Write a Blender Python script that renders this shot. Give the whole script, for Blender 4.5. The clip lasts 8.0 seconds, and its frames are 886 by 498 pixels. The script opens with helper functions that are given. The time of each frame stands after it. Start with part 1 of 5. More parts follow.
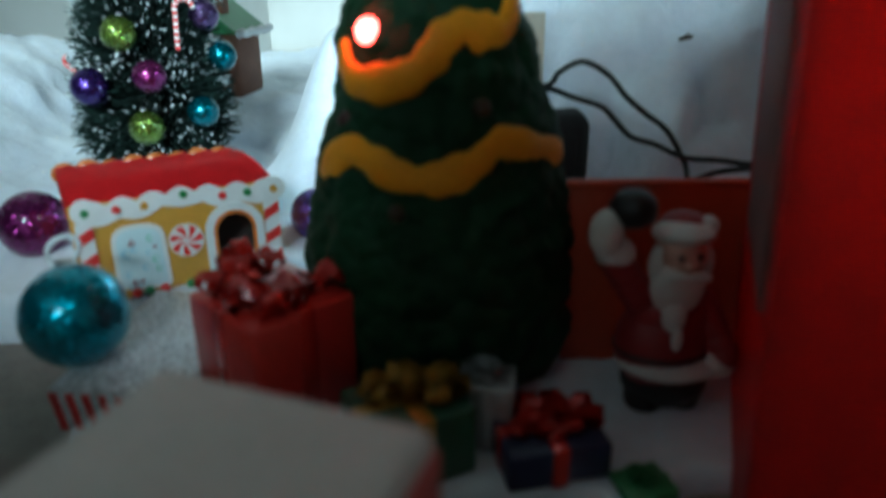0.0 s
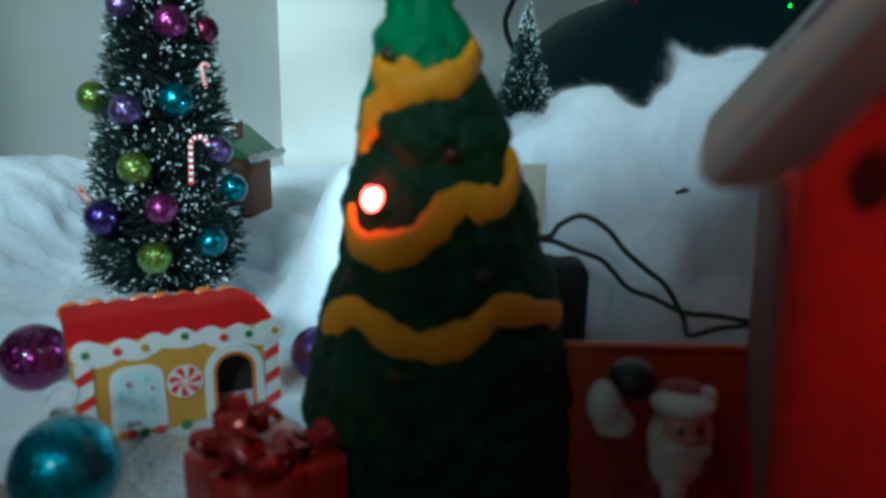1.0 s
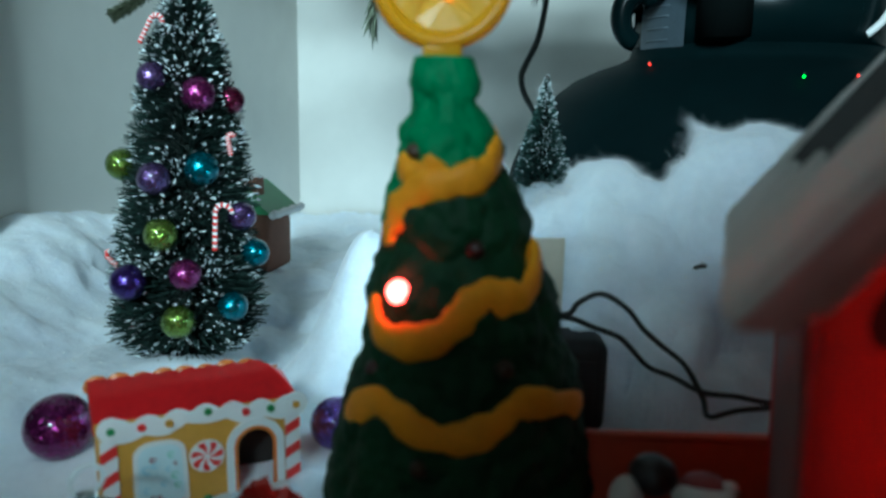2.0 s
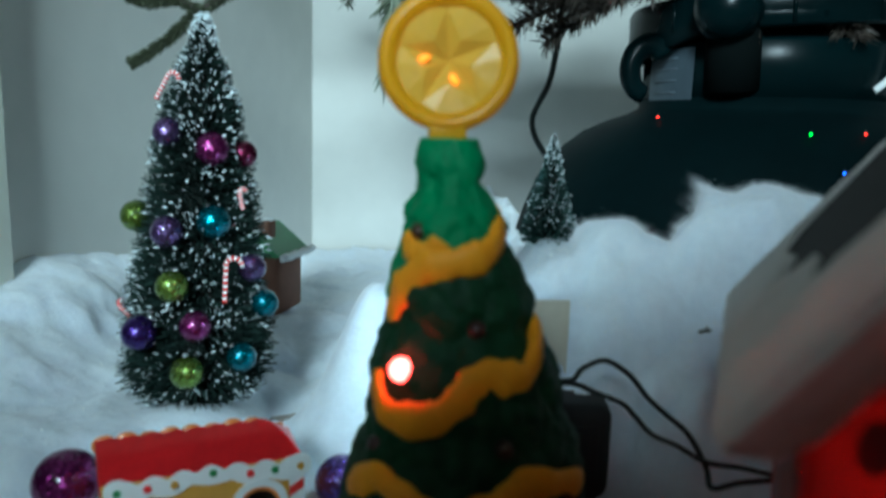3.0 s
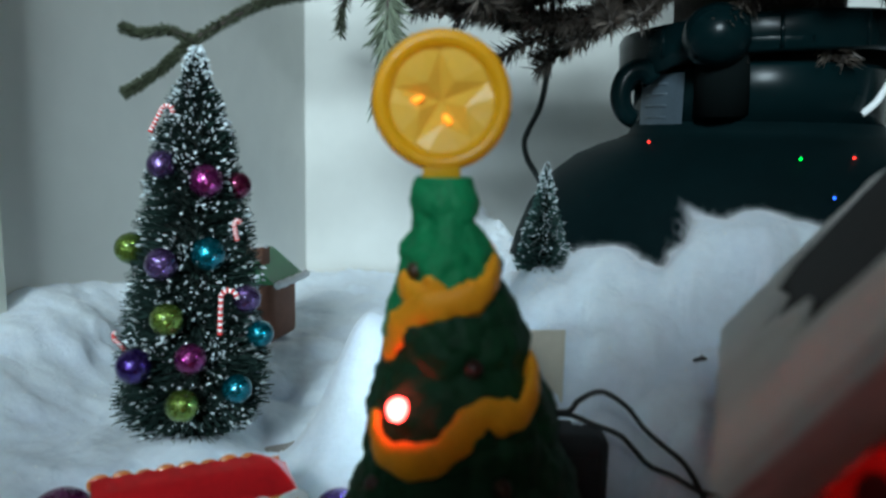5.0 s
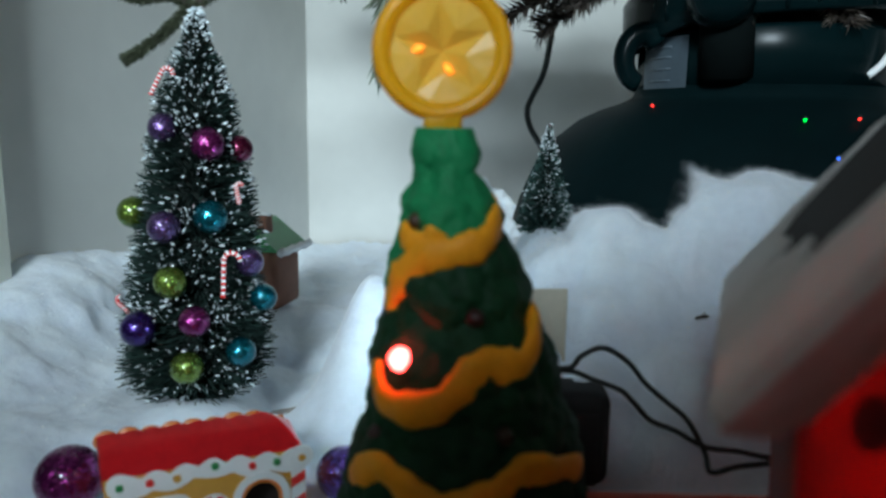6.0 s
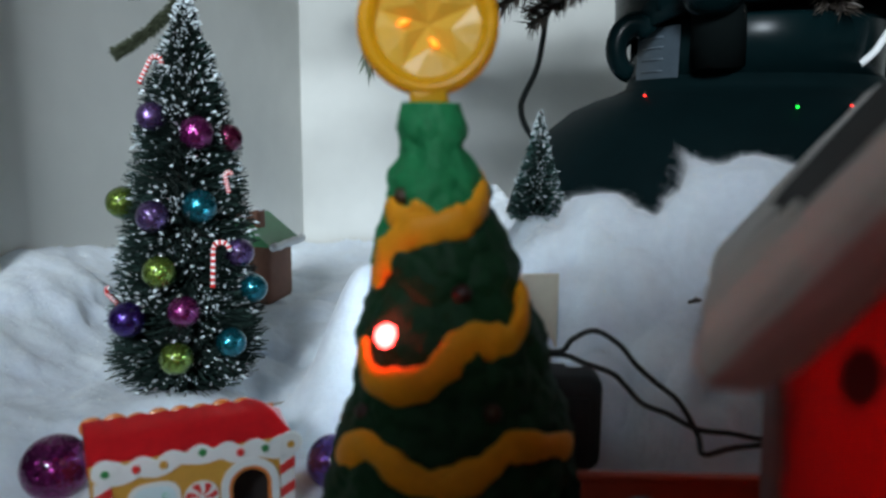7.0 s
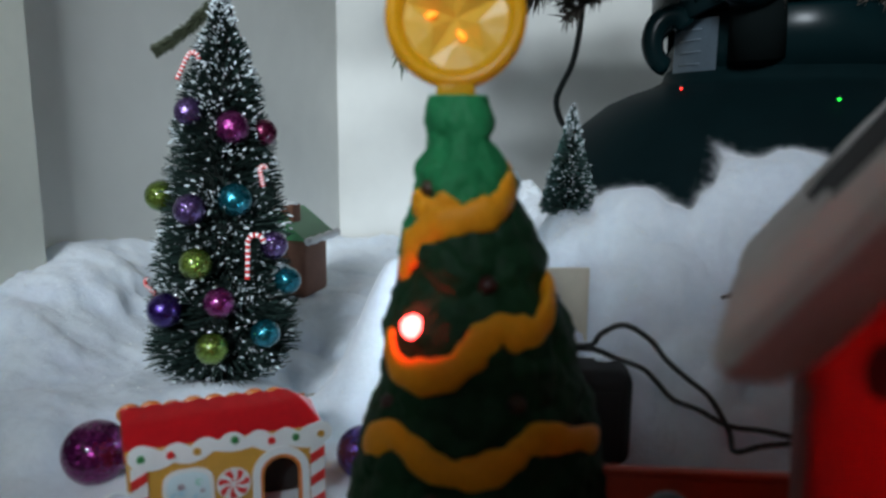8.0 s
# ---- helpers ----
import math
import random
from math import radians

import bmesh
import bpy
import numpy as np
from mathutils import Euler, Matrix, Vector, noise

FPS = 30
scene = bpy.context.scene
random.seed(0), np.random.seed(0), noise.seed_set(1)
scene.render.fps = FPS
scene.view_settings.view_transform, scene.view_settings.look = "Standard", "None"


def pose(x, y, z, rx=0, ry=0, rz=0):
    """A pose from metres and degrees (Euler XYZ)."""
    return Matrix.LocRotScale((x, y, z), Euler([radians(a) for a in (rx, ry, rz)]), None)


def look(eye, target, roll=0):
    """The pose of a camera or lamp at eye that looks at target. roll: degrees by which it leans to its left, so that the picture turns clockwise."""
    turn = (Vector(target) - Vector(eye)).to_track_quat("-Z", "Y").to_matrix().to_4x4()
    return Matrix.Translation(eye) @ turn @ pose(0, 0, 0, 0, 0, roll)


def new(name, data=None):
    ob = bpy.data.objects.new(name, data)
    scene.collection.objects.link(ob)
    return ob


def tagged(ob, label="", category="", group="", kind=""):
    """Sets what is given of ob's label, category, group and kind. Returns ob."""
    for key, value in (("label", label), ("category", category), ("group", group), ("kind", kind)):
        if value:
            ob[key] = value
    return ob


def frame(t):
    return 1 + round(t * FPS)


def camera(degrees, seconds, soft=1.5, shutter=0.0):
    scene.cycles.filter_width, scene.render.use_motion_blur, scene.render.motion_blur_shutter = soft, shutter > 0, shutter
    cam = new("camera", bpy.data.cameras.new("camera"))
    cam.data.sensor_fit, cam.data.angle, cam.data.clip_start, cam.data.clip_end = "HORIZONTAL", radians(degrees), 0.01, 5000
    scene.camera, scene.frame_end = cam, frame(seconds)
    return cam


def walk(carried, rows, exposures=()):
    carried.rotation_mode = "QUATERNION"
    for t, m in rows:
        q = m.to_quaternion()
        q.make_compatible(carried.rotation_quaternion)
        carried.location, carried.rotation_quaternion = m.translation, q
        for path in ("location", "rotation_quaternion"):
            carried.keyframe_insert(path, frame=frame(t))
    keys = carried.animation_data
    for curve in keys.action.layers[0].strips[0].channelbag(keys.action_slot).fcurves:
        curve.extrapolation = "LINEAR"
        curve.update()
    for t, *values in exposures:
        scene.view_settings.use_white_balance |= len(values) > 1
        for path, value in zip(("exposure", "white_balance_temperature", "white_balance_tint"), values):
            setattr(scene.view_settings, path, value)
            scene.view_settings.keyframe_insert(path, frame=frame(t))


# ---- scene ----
cam = camera(62.8, 8.0, soft=2.5, shutter=0.7)
cam.data.dof.use_dof, cam.data.dof.focus_distance, cam.data.dof.aperture_fstop = True, 0.40, 9.5
PATH = [
    (0, (0.019, 0.038, 0.095), (0.13, 1.888, -0.657), -0.3),
    (0.2, (0.0196, 0.0391, 0.0984), (0.1319, 1.9627, -0.6018), -0.22),
    (0.3, (0.0198, 0.0395, 0.0996), (0.1265, 1.9848, -0.539), -0.2),
    (0.4, (0.0199, 0.0398, 0.1003), (0.1231, 1.9935, -0.5127), -0.2),
    (0.5, (0.02, 0.04, 0.101), (0.101, 1.944, -0.506), -0.2),
    (0.6, (0.02, 0.0402, 0.103), (0.0969, 2.0022, -0.4862), 0.06),
    (0.7, (0.02, 0.0404, 0.105), (0.0941, 2.0172, -0.4343), 0.32),
    (0.8, (0.02, 0.0406, 0.107), (0.0972, 2.0237, -0.4083), 0.58),
    (0.9, (0.02, 0.0408, 0.109), (0.1195, 2.0236, -0.4021), 0.84),
    (1, (0.02, 0.041, 0.111), (0.125, 1.977, -0.379), 1.1),
    (1.1, (0.02, 0.0408, 0.1124), (0.115, 2.0278, -0.3828), 1.04),
    (1.2, (0.02, 0.0406, 0.1138), (0.1009, 2.027, -0.3868), 0.98),
    (1.3, (0.02, 0.0404, 0.1152), (0.1154, 2.03, -0.3701), 0.92),
    (1.4, (0.02, 0.0402, 0.1166), (0.1059, 2.0359, -0.3445), 0.86),
    (1.5, (0.02, 0.04, 0.118), (0.079, 1.99, -0.322), 0.8),
    (1.7, (0.019, 0.041, 0.122), (0.081, 1.996, -0.294), 1),
    (2.8, (0.014, 0.039, 0.136), (0.07, 2.005, -0.231), 2.1),
    (3, (0.019, 0.04, 0.141), (0.052, 2.012, -0.191), 1.8),
    (3.25, (0.018, 0.04, 0.1435), (0.061, 2.0656, -0.1694), 1.6),
    (3.5, (0.017, 0.04, 0.146), (0.047, 2.015, -0.17), 1.4),
    (3.75, (0.018, 0.04, 0.1495), (0.0445, 2.0682, -0.1478), 1.5),
    (4, (0.019, 0.04, 0.153), (0.047, 2.021, -0.117), 1.6),
    (4.2, (0.019, 0.04, 0.152), (0.055, 2.024, -0.093), 1.4),
    (5.5, (0.018, 0.04, 0.144), (0.07, 2.013, -0.183), 1.2),
    (6, (0.019, 0.039, 0.14), (0.06, 2.008, -0.209), 0.9),
    (6.25, (0.0195, 0.039, 0.139), (0.0841, 2.0551, -0.2268), 1),
    (6.5, (0.02, 0.039, 0.138), (0.08, 2.007, -0.215), 1.1),
    (6.75, (0.021, 0.0395, 0.135), (0.0571, 2.0597, -0.2121), 0.85),
    (7, (0.022, 0.04, 0.132), (0.07, 2.011, -0.204), 0.6),
    (7.2, (0.0224, 0.04, 0.132), (0.027, 2.0612, -0.2109), 0.56),
    (7.5, (0.023, 0.04, 0.132), (0.009, 2.009, -0.215), 0.5),
    (8, (0.025, 0.039, 0.131), (-0.03, 2.008, -0.216), 0.4),
]
EXPOSURES = [(0, 0.38, 5650, -8), (0.3, 0.22, 5500, -10), (0.6, 0.12, 5450, -11), (1.7, 0.08, 5450, -12), (2.8, 0.0, 5550, -9), (4.2, 0.0, 5700, -5), (5.5, 0.0, 6000, 3), (6.2, -0.06, 6050, 5), (6.8, 0.0, 6200, 10), (8, -0.05, 6300, 12)]
walk(cam, [(t, look(eye, target, roll)) for t, eye, target, roll in PATH], EXPOSURES)

# ---- world and light ----
world = bpy.data.worlds.new("sky")
world.use_nodes = True
scene.world = world
wn = world.node_tree
sky = wn.nodes.new("ShaderNodeTexSky")
sky.sky_type, sky.sun_disc = "NISHITA", False
sky.sun_elevation, sky.sun_rotation = radians(25), radians(250)
wn.links.new(sky.outputs[0], wn.nodes["Background"].inputs[0])
wn.nodes["Background"].inputs[1].default_value = 0.08


def area_lamp(name, at, to, sx, sy, watts, colour):
    data = bpy.data.lights.new(name, "AREA")
    data.shape, data.size, data.size_y, data.energy, data.color = "RECTANGLE", sx, sy, watts, colour
    ob = new(name, data)
    ob.matrix_basis = look(at, to)
    return ob


def bulb_lamp(name, at, watts, colour, radius):
    data = bpy.data.lights.new(name, "POINT")
    data.energy, data.color, data.shadow_soft_size = watts, colour, radius
    ob = new(name, data)
    ob.location = at
    return ob


# window light from the room behind the viewer, over the added light-blocking walls
area_lamp("daylight", (-0.30, -1.42, 0.95), (-0.06, 0.5, 0.0), 0.45, 0.45, 51.0, (0.84, 0.94, 1.0))
# white string light tucked in the cotton behind the light-up tree
bulb_lamp("white_string_light_glow", (0.006, 0.330, 0.056), 0.060, (0.66, 0.88, 1.0), 0.004)


# ---- materials ----
def mat(name, colour, rough=0.6, metal=0.0, vary=0.12, scale=60.0, bump=0.0, bump_scale=400.0, coat=0.0, sub=0.0, trans=0.0, light=0.0, sheen=0.0, island=0.0, sub_scale=0.004):
    m = bpy.data.materials.new(name)
    m.use_nodes = True
    n, l = m.node_tree.nodes, m.node_tree.links
    p = n["Principled BSDF"]
    co = n.new("ShaderNodeTexCoord")
    tex = n.new("ShaderNodeTexNoise")
    tex.inputs["Scale"].default_value, tex.inputs["Detail"].default_value = scale, 6.0
    l.new(co.outputs["Object"], tex.inputs["Vector"])
    tex2 = n.new("ShaderNodeTexNoise")
    tex2.inputs["Scale"].default_value, tex2.inputs["Detail"].default_value = scale * 7.3, 4.0
    l.new(co.outputs["Object"], tex2.inputs["Vector"])
    add = n.new("ShaderNodeMath")
    add.operation = "ADD"
    l.new(tex.outputs["Fac"], add.inputs[0])
    l.new(tex2.outputs["Fac"], add.inputs[1])
    rng = n.new("ShaderNodeMapRange")
    rng.inputs["From Min"].default_value, rng.inputs["From Max"].default_value = 0.6, 1.4
    rng.inputs["To Min"].default_value, rng.inputs["To Max"].default_value = 1.0 - vary, 1.0 + vary
    l.new(add.outputs[0], rng.inputs["Value"])
    mul = n.new("ShaderNodeVectorMath")
    mul.operation = "SCALE"
    mul.inputs[0].default_value = colour[:3]
    l.new(rng.outputs[0], mul.inputs["Scale"])
    last = mul
    if island:
        geo = n.new("ShaderNodeNewGeometry")
        r2 = n.new("ShaderNodeMapRange")
        r2.inputs["To Min"].default_value, r2.inputs["To Max"].default_value = 1.0 - island, 1.0 + island
        l.new(geo.outputs["Random Per Island"], r2.inputs["Value"])
        mul2 = n.new("ShaderNodeVectorMath")
        mul2.operation = "SCALE"
        l.new(mul.outputs[0], mul2.inputs[0])
        l.new(r2.outputs[0], mul2.inputs["Scale"])
        last = mul2
    l.new(last.outputs[0], p.inputs["Base Color"])
    p.inputs["Roughness"].default_value, p.inputs["Metallic"].default_value = rough, metal
    p.inputs["Coat Weight"].default_value = coat
    p.inputs["Coat Roughness"].default_value = 0.12
    p.inputs["Transmission Weight"].default_value = trans
    p.inputs["Sheen Weight"].default_value = sheen
    if sub:
        p.inputs["Subsurface Weight"].default_value = sub
        p.inputs["Subsurface Radius"].default_value = (1, 1, 1)
        p.inputs["Subsurface Scale"].default_value = sub_scale
    if light:
        p.inputs["Emission Color"].default_value = (*colour[:3], 1)
        p.inputs["Emission Strength"].default_value = light
    if bump:
        b = n.new("ShaderNodeTexNoise")
        b.inputs["Scale"].default_value, b.inputs["Detail"].default_value = bump_scale, 8.0
        l.new(co.outputs["Object"], b.inputs["Vector"])
        bn = n.new("ShaderNodeBump")
        bn.inputs["Strength"].default_value, bn.inputs["Distance"].default_value = bump, 0.0015
        l.new(b.outputs["Fac"], bn.inputs["Height"])
        l.new(bn.outputs[0], p.inputs["Normal"])
    return m


def glitter(name, colour, cell=1500.0, tilt=0.55, rough=0.25):
    """Foil flakes: each cell leans its own way and has its own brightness."""
    m = bpy.data.materials.new(name)
    m.use_nodes = True
    n, l = m.node_tree.nodes, m.node_tree.links
    p = n["Principled BSDF"]
    co = n.new("ShaderNodeTexCoord")
    v = n.new("ShaderNodeTexVoronoi")
    v.inputs["Scale"].default_value = cell
    l.new(co.outputs["Object"], v.inputs["Vector"])
    geo = n.new("ShaderNodeNewGeometry")
    half = n.new("ShaderNodeVectorMath")
    half.operation = "SUBTRACT"
    half.inputs[1].default_value = (0.5, 0.5, 0.5)
    l.new(v.outputs["Color"], half.inputs[0])
    sc = n.new("ShaderNodeVectorMath")
    sc.operation = "SCALE"
    sc.inputs["Scale"].default_value = tilt
    l.new(half.outputs[0], sc.inputs[0])
    sm = n.new("ShaderNodeVectorMath")
    sm.operation = "ADD"
    l.new(geo.outputs["Normal"], sm.inputs[0])
    l.new(sc.outputs[0], sm.inputs[1])
    nm = n.new("ShaderNodeVectorMath")
    nm.operation = "NORMALIZE"
    l.new(sm.outputs[0], nm.inputs[0])
    l.new(nm.outputs[0], p.inputs["Normal"])
    sep = n.new("ShaderNodeSeparateColor")
    l.new(v.outputs["Color"], sep.inputs[0])
    r = n.new("ShaderNodeMapRange")
    r.inputs["To Min"].default_value, r.inputs["To Max"].default_value = 0.55, 1.3
    l.new(sep.outputs[0], r.inputs["Value"])
    mul = n.new("ShaderNodeVectorMath")
    mul.operation = "SCALE"
    mul.inputs[0].default_value = colour[:3]
    l.new(r.outputs[0], mul.inputs["Scale"])
    l.new(mul.outputs[0], p.inputs["Base Color"])
    p.inputs["Metallic"].default_value, p.inputs["Roughness"].default_value = 0.85, rough
    p.inputs["Coat Weight"].default_value, p.inputs["Coat Roughness"].default_value = 0.6, 0.08
    return m


def glow(name, colour, strength):
    m = bpy.data.materials.new(name)
    m.use_nodes = True
    p = m.node_tree.nodes["Principled BSDF"]
    p.inputs["Base Color"].default_value = (*colour, 1)
    p.inputs["Emission Color"].default_value = (*colour, 1)
    p.inputs["Emission Strength"].default_value = strength
    return m


def thin_plastic(name, colour, through_part=0.5, rough=0.3, clear=0.0):
    """Moulded translucent plastic that lets a lamp inside shine through."""
    m = mat(name, colour, rough, vary=0.1, scale=90, bump=0.15, bump_scale=300)
    n, l = m.node_tree.nodes, m.node_tree.links
    p, out = n["Principled BSDF"], n["Material Output"]
    tr = n.new("ShaderNodeBsdfTranslucent")
    tr.inputs[0].default_value = (*colour[:3], 1)
    mix = n.new("ShaderNodeMixShader")
    mix.inputs[0].default_value = through_part
    l.new(p.outputs[0], mix.inputs[1])
    l.new(tr.outputs[0], mix.inputs[2])
    if clear:
        see = n.new("ShaderNodeBsdfTransparent")
        see.inputs[0].default_value = (1.0, 0.42, 0.22, 1)
        mix2 = n.new("ShaderNodeMixShader")
        mix2.inputs[0].default_value = clear
        l.new(mix.outputs[0], mix2.inputs[1])
        l.new(see.outputs[0], mix2.inputs[2])
        mix = mix2
    l.new(mix.outputs[0], out.inputs[0])
    return m


COTTON = mat("cotton", (0.775, 0.84, 0.935), 0.95, vary=0.07, scale=28, bump=0.30, bump_scale=420, sheen=0.25, sub=1.0, sub_scale=0.008)
FIBRE = mat("cotton_fibre", (0.88, 0.89, 0.92), 0.9, vary=0.03, sheen=0.3)
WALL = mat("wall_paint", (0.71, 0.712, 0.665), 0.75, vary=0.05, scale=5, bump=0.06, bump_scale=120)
# walls out of view are coloured dark to keep bounced light low
UNSEEN_WALL = mat("unseen_wall_dark", (0.09, 0.085, 0.08), 0.8, vary=0.06, scale=5)
# pale, so the added shading blocks bounce soft fill onto the foreground
LIGHT_BLOCK = mat("light_block_fabric", (0.60, 0.58, 0.55), 0.9, vary=0.1, scale=30)
TRIM = mat("trim_paint", (0.78, 0.8, 0.7), 0.4, vary=0.04, scale=12)
FLOOR = mat("carpet", (0.34, 0.31, 0.28), 0.95, vary=0.2, scale=120, bump=0.6, bump_scale=900)
# green darkened for the shade low on the tree; the tip stays paler
TREE_SHADED = mat("moulded_green_shaded", (0.009, 0.040, 0.015), 0.62, vary=0.4, scale=70, bump=0.4, bump_scale=420)
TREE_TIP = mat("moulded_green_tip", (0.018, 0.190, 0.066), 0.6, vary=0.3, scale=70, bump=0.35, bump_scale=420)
GARLAND = mat("garland_yellow", (0.88, 0.34, 0.012), 0.5, vary=0.12, scale=110, bump=0.12, bump_scale=300, sub=0.25)
for _m in (TREE_SHADED, TREE_TIP, GARLAND):
    _m.node_tree.nodes["Principled BSDF"].inputs["Specular IOR Level"].default_value = 0.2
STAR = thin_plastic("star_yellow", (0.90, 0.50, 0.012), 0.55, 0.3)
STAR_PALE = thin_plastic("star_pale", (0.88, 0.57, 0.065), 0.45, 0.35)
BULB_OFF = mat("bulb_dark_red", (0.040, 0.010, 0.008), 0.4, vary=0.1)
BULB_AMBER = mat("bulb_dark_amber", (0.050, 0.024, 0.008), 0.4, vary=0.1)
BULB_RED = glow("bulb_red_lit", (1.0, 0.032, 0.028), 38.0)
BULB_ORANGE = glow("bulb_orange_lit", (1.0, 0.22, 0.012), 2.4)
BULB_HOUSE = glow("bulb_house_lit", (1.0, 0.42, 0.05), 3.0)
BULB_INNER = glow("bulb_inner_lit", (1.0, 0.11, 0.06), 100.0)
RED_GLINT = glow("red_glint", (1.0, 0.03, 0.02), 3.5)
GREEN_GLINT = glow("green_glint", (0.02, 1.0, 0.05), 3.5)
LED_RED_BRIGHT = glow("led_red_bright", (1.0, 0.03, 0.02), 14.0)
LED_WHITE = glow("led_white", (0.75, 0.92, 1.0), 8.0)
BLUE_LED_GLINT = glow("blue_led_glint", (0.03, 0.12, 1.0), 3.5)
BLACK = mat("black_plastic", (0.007, 0.007, 0.007), 0.65, vary=0.15, scale=80)
CABLE = mat("cable_black", (0.015, 0.018, 0.017), 0.45, vary=0.1)
CORD = mat("cord_green", (0.006, 0.014, 0.012), 0.4, vary=0.1)
BRISTLE = mat("bristle_green", (0.019, 0.044, 0.036), 0.7, vary=0.3, scale=90, island=0.5)
# near-black copy of the bristle green, for shade inside the brush
CORE_SHADE = mat("core_shade", (0.008, 0.014, 0.011), 0.95, vary=0.3, scale=200)
BRISTLE_FROST = mat("bristle_frosted", (0.045, 0.105, 0.092), 0.8, vary=0.3, scale=150, island=0.6)
FLOCK = mat("flock_white", (0.66, 0.73, 0.75), 0.8, vary=0.10, island=0.35)
GREEN_BALL = glitter("ball_green", (0.189, 0.279, 0.045))
TEAL_BALL = glitter("ball_teal", (0.012, 0.161, 0.21), tilt=0.3)
PINK_BALL = glitter("ball_pink", (0.222, 0.024, 0.145), tilt=0.4)
LILAC_BALL = glitter("ball_lilac", (0.128, 0.074, 0.209))
INDIGO_BALL = glitter("ball_indigo", (0.048, 0.02, 0.165), tilt=0.35)
WINE_BALL = glitter("ball_wine", (0.147, 0.012, 0.05), tilt=0.3)
BIG_PURPLE = glitter("ball_magenta_glitter", (0.180, 0.014, 0.125), 1050, 0.6)
BIG_TEAL = glitter("ball_teal_glitter", (0.022, 0.30, 0.40), 1100, 0.34)
BIG_VIOLET = glitter("ball_violet_glitter", (0.13, 0.07, 0.33), 950, 0.6)
METAL = mat("cap_metal", (0.7, 0.72, 0.72), 0.3, metal=1.0, vary=0.08)
CLEAR_LOOP = mat("loop_white", (0.75, 0.82, 0.85), 0.4, vary=0.05)
TIN_RED = mat("tin_red", (0.74, 0.04, 0.035), 0.3, vary=0.08, scale=60, coat=0.4)
TIN_ROOF = mat("tin_roof_red", (0.80, 0.014, 0.022), 0.32, vary=0.10, scale=50, bump=0.03, bump_scale=150, coat=0.5)
TIN_ORANGE = mat("tin_orange", (0.68, 0.20, 0.04), 0.35, vary=0.08, scale=60, coat=0.3)
TIN_GOLD = mat("tin_gold", (0.60, 0.32, 0.05), 0.35, vary=0.1, scale=90, coat=0.3)
TIN_WHITE = mat("tin_white", (0.82, 0.84, 0.83), 0.35, vary=0.04, scale=60, coat=0.3)
TIN_BLUE = mat("tin_pale_blue", (0.45, 0.72, 0.82), 0.35, vary=0.05, scale=60, coat=0.3)
TIN_GREEN = mat("tin_green", (0.05, 0.25, 0.08), 0.35, vary=0.08, coat=0.3)
INNER_SHADE = mat("inner_shade_dark", (0.02, 0.014, 0.012), 0.8, vary=0.2)
RED_DEEP = thin_plastic("house_red_deep", (0.22, 0.006, 0.006), 0.5, 0.4, 0.12)
TEAL_EDGE = mat("teal_card_edge", (0.03, 0.14, 0.19), 0.6, vary=0.1, scale=60)
SPARKLE = glitter("sparkling_snow", (0.80, 0.83, 0.85), 1300, 0.5, 0.55)
SPARKLE.node_tree.nodes["Principled BSDF"].inputs["Metallic"].default_value = 0.0
FOIL_RED = mat("foil_red", (0.66, 0.028, 0.020), 0.18, metal=0.35, vary=0.25, scale=170, coat=0.6)
TIN_ICE = mat("tin_ice", (0.66, 0.83, 0.87), 0.35, vary=0.06, scale=120, coat=0.3)
TIN_MINT = mat("tin_mint", (0.38, 0.70, 0.60), 0.35, vary=0.08, coat=0.3)
TIN_MAROON = mat("tin_maroon", (0.28, 0.10, 0.14), 0.35, vary=0.1, coat=0.3)
GIFT_RED = mat("gift_red_paper", (0.60, 0.028, 0.02), 0.35, vary=0.15, scale=120, coat=0.2)
GIFT_GOLD = mat("gift_gold_paper", (0.48, 0.27, 0.04), 0.3, metal=0.5, vary=0.2, scale=150)
GIFT_SILVER = mat("gift_silver_paper", (0.5, 0.52, 0.52), 0.3, metal=0.6, vary=0.2, scale=150)
GIFT_GREEN = mat("gift_green_paper", (0.03, 0.10, 0.05), 0.4, vary=0.15, scale=150)
GIFT_NAVY = mat("gift_navy_paper", (0.015, 0.02, 0.06), 0.4, vary=0.15, scale=150)
CREAM_BOX = mat("cream_card", (0.62, 0.57, 0.54), 0.7, vary=0.08, scale=40, bump=0.1)
PINK_EDGE = mat("pink_card_edge", (0.62, 0.12, 0.11), 0.6, vary=0.1, scale=60)
RED_PLASTIC = thin_plastic("house_red", (0.55, 0.012, 0.012), 0.45, 0.35, 0.035)
PANEL_RED = mat("panel_red", (0.48, 0.05, 0.015), 0.4, vary=0.12, scale=70)
ROOF_SNOW = thin_plastic("roof_snow", (0.86, 0.83, 0.80), 0.34, 0.75)
ROOF_GREY = mat("roof_grey", (0.024, 0.022, 0.023), 0.85, vary=0.25, scale=120, bump=0.2)
# tinted red in place of the glow through the white roof edge
GABLE_GLOW = thin_plastic("gable_glow", (0.86, 0.46, 0.43), 0.6, 0.7)
GREY_REFLECTION = thin_plastic("reflection_grey", (0.30, 0.17, 0.165), 0.4, 0.6)
SKIN = mat("painted_skin", (0.62, 0.33, 0.25), 0.5, vary=0.06)
SUIT = mat("painted_red", (0.26, 0.016, 0.018), 0.5, vary=0.1)
PAINT_WHITE = mat("painted_white", (0.64, 0.61, 0.57), 0.6, vary=0.05)
PAINT_BLACK = mat("painted_black", (0.015, 0.014, 0.014), 0.4, vary=0.1)
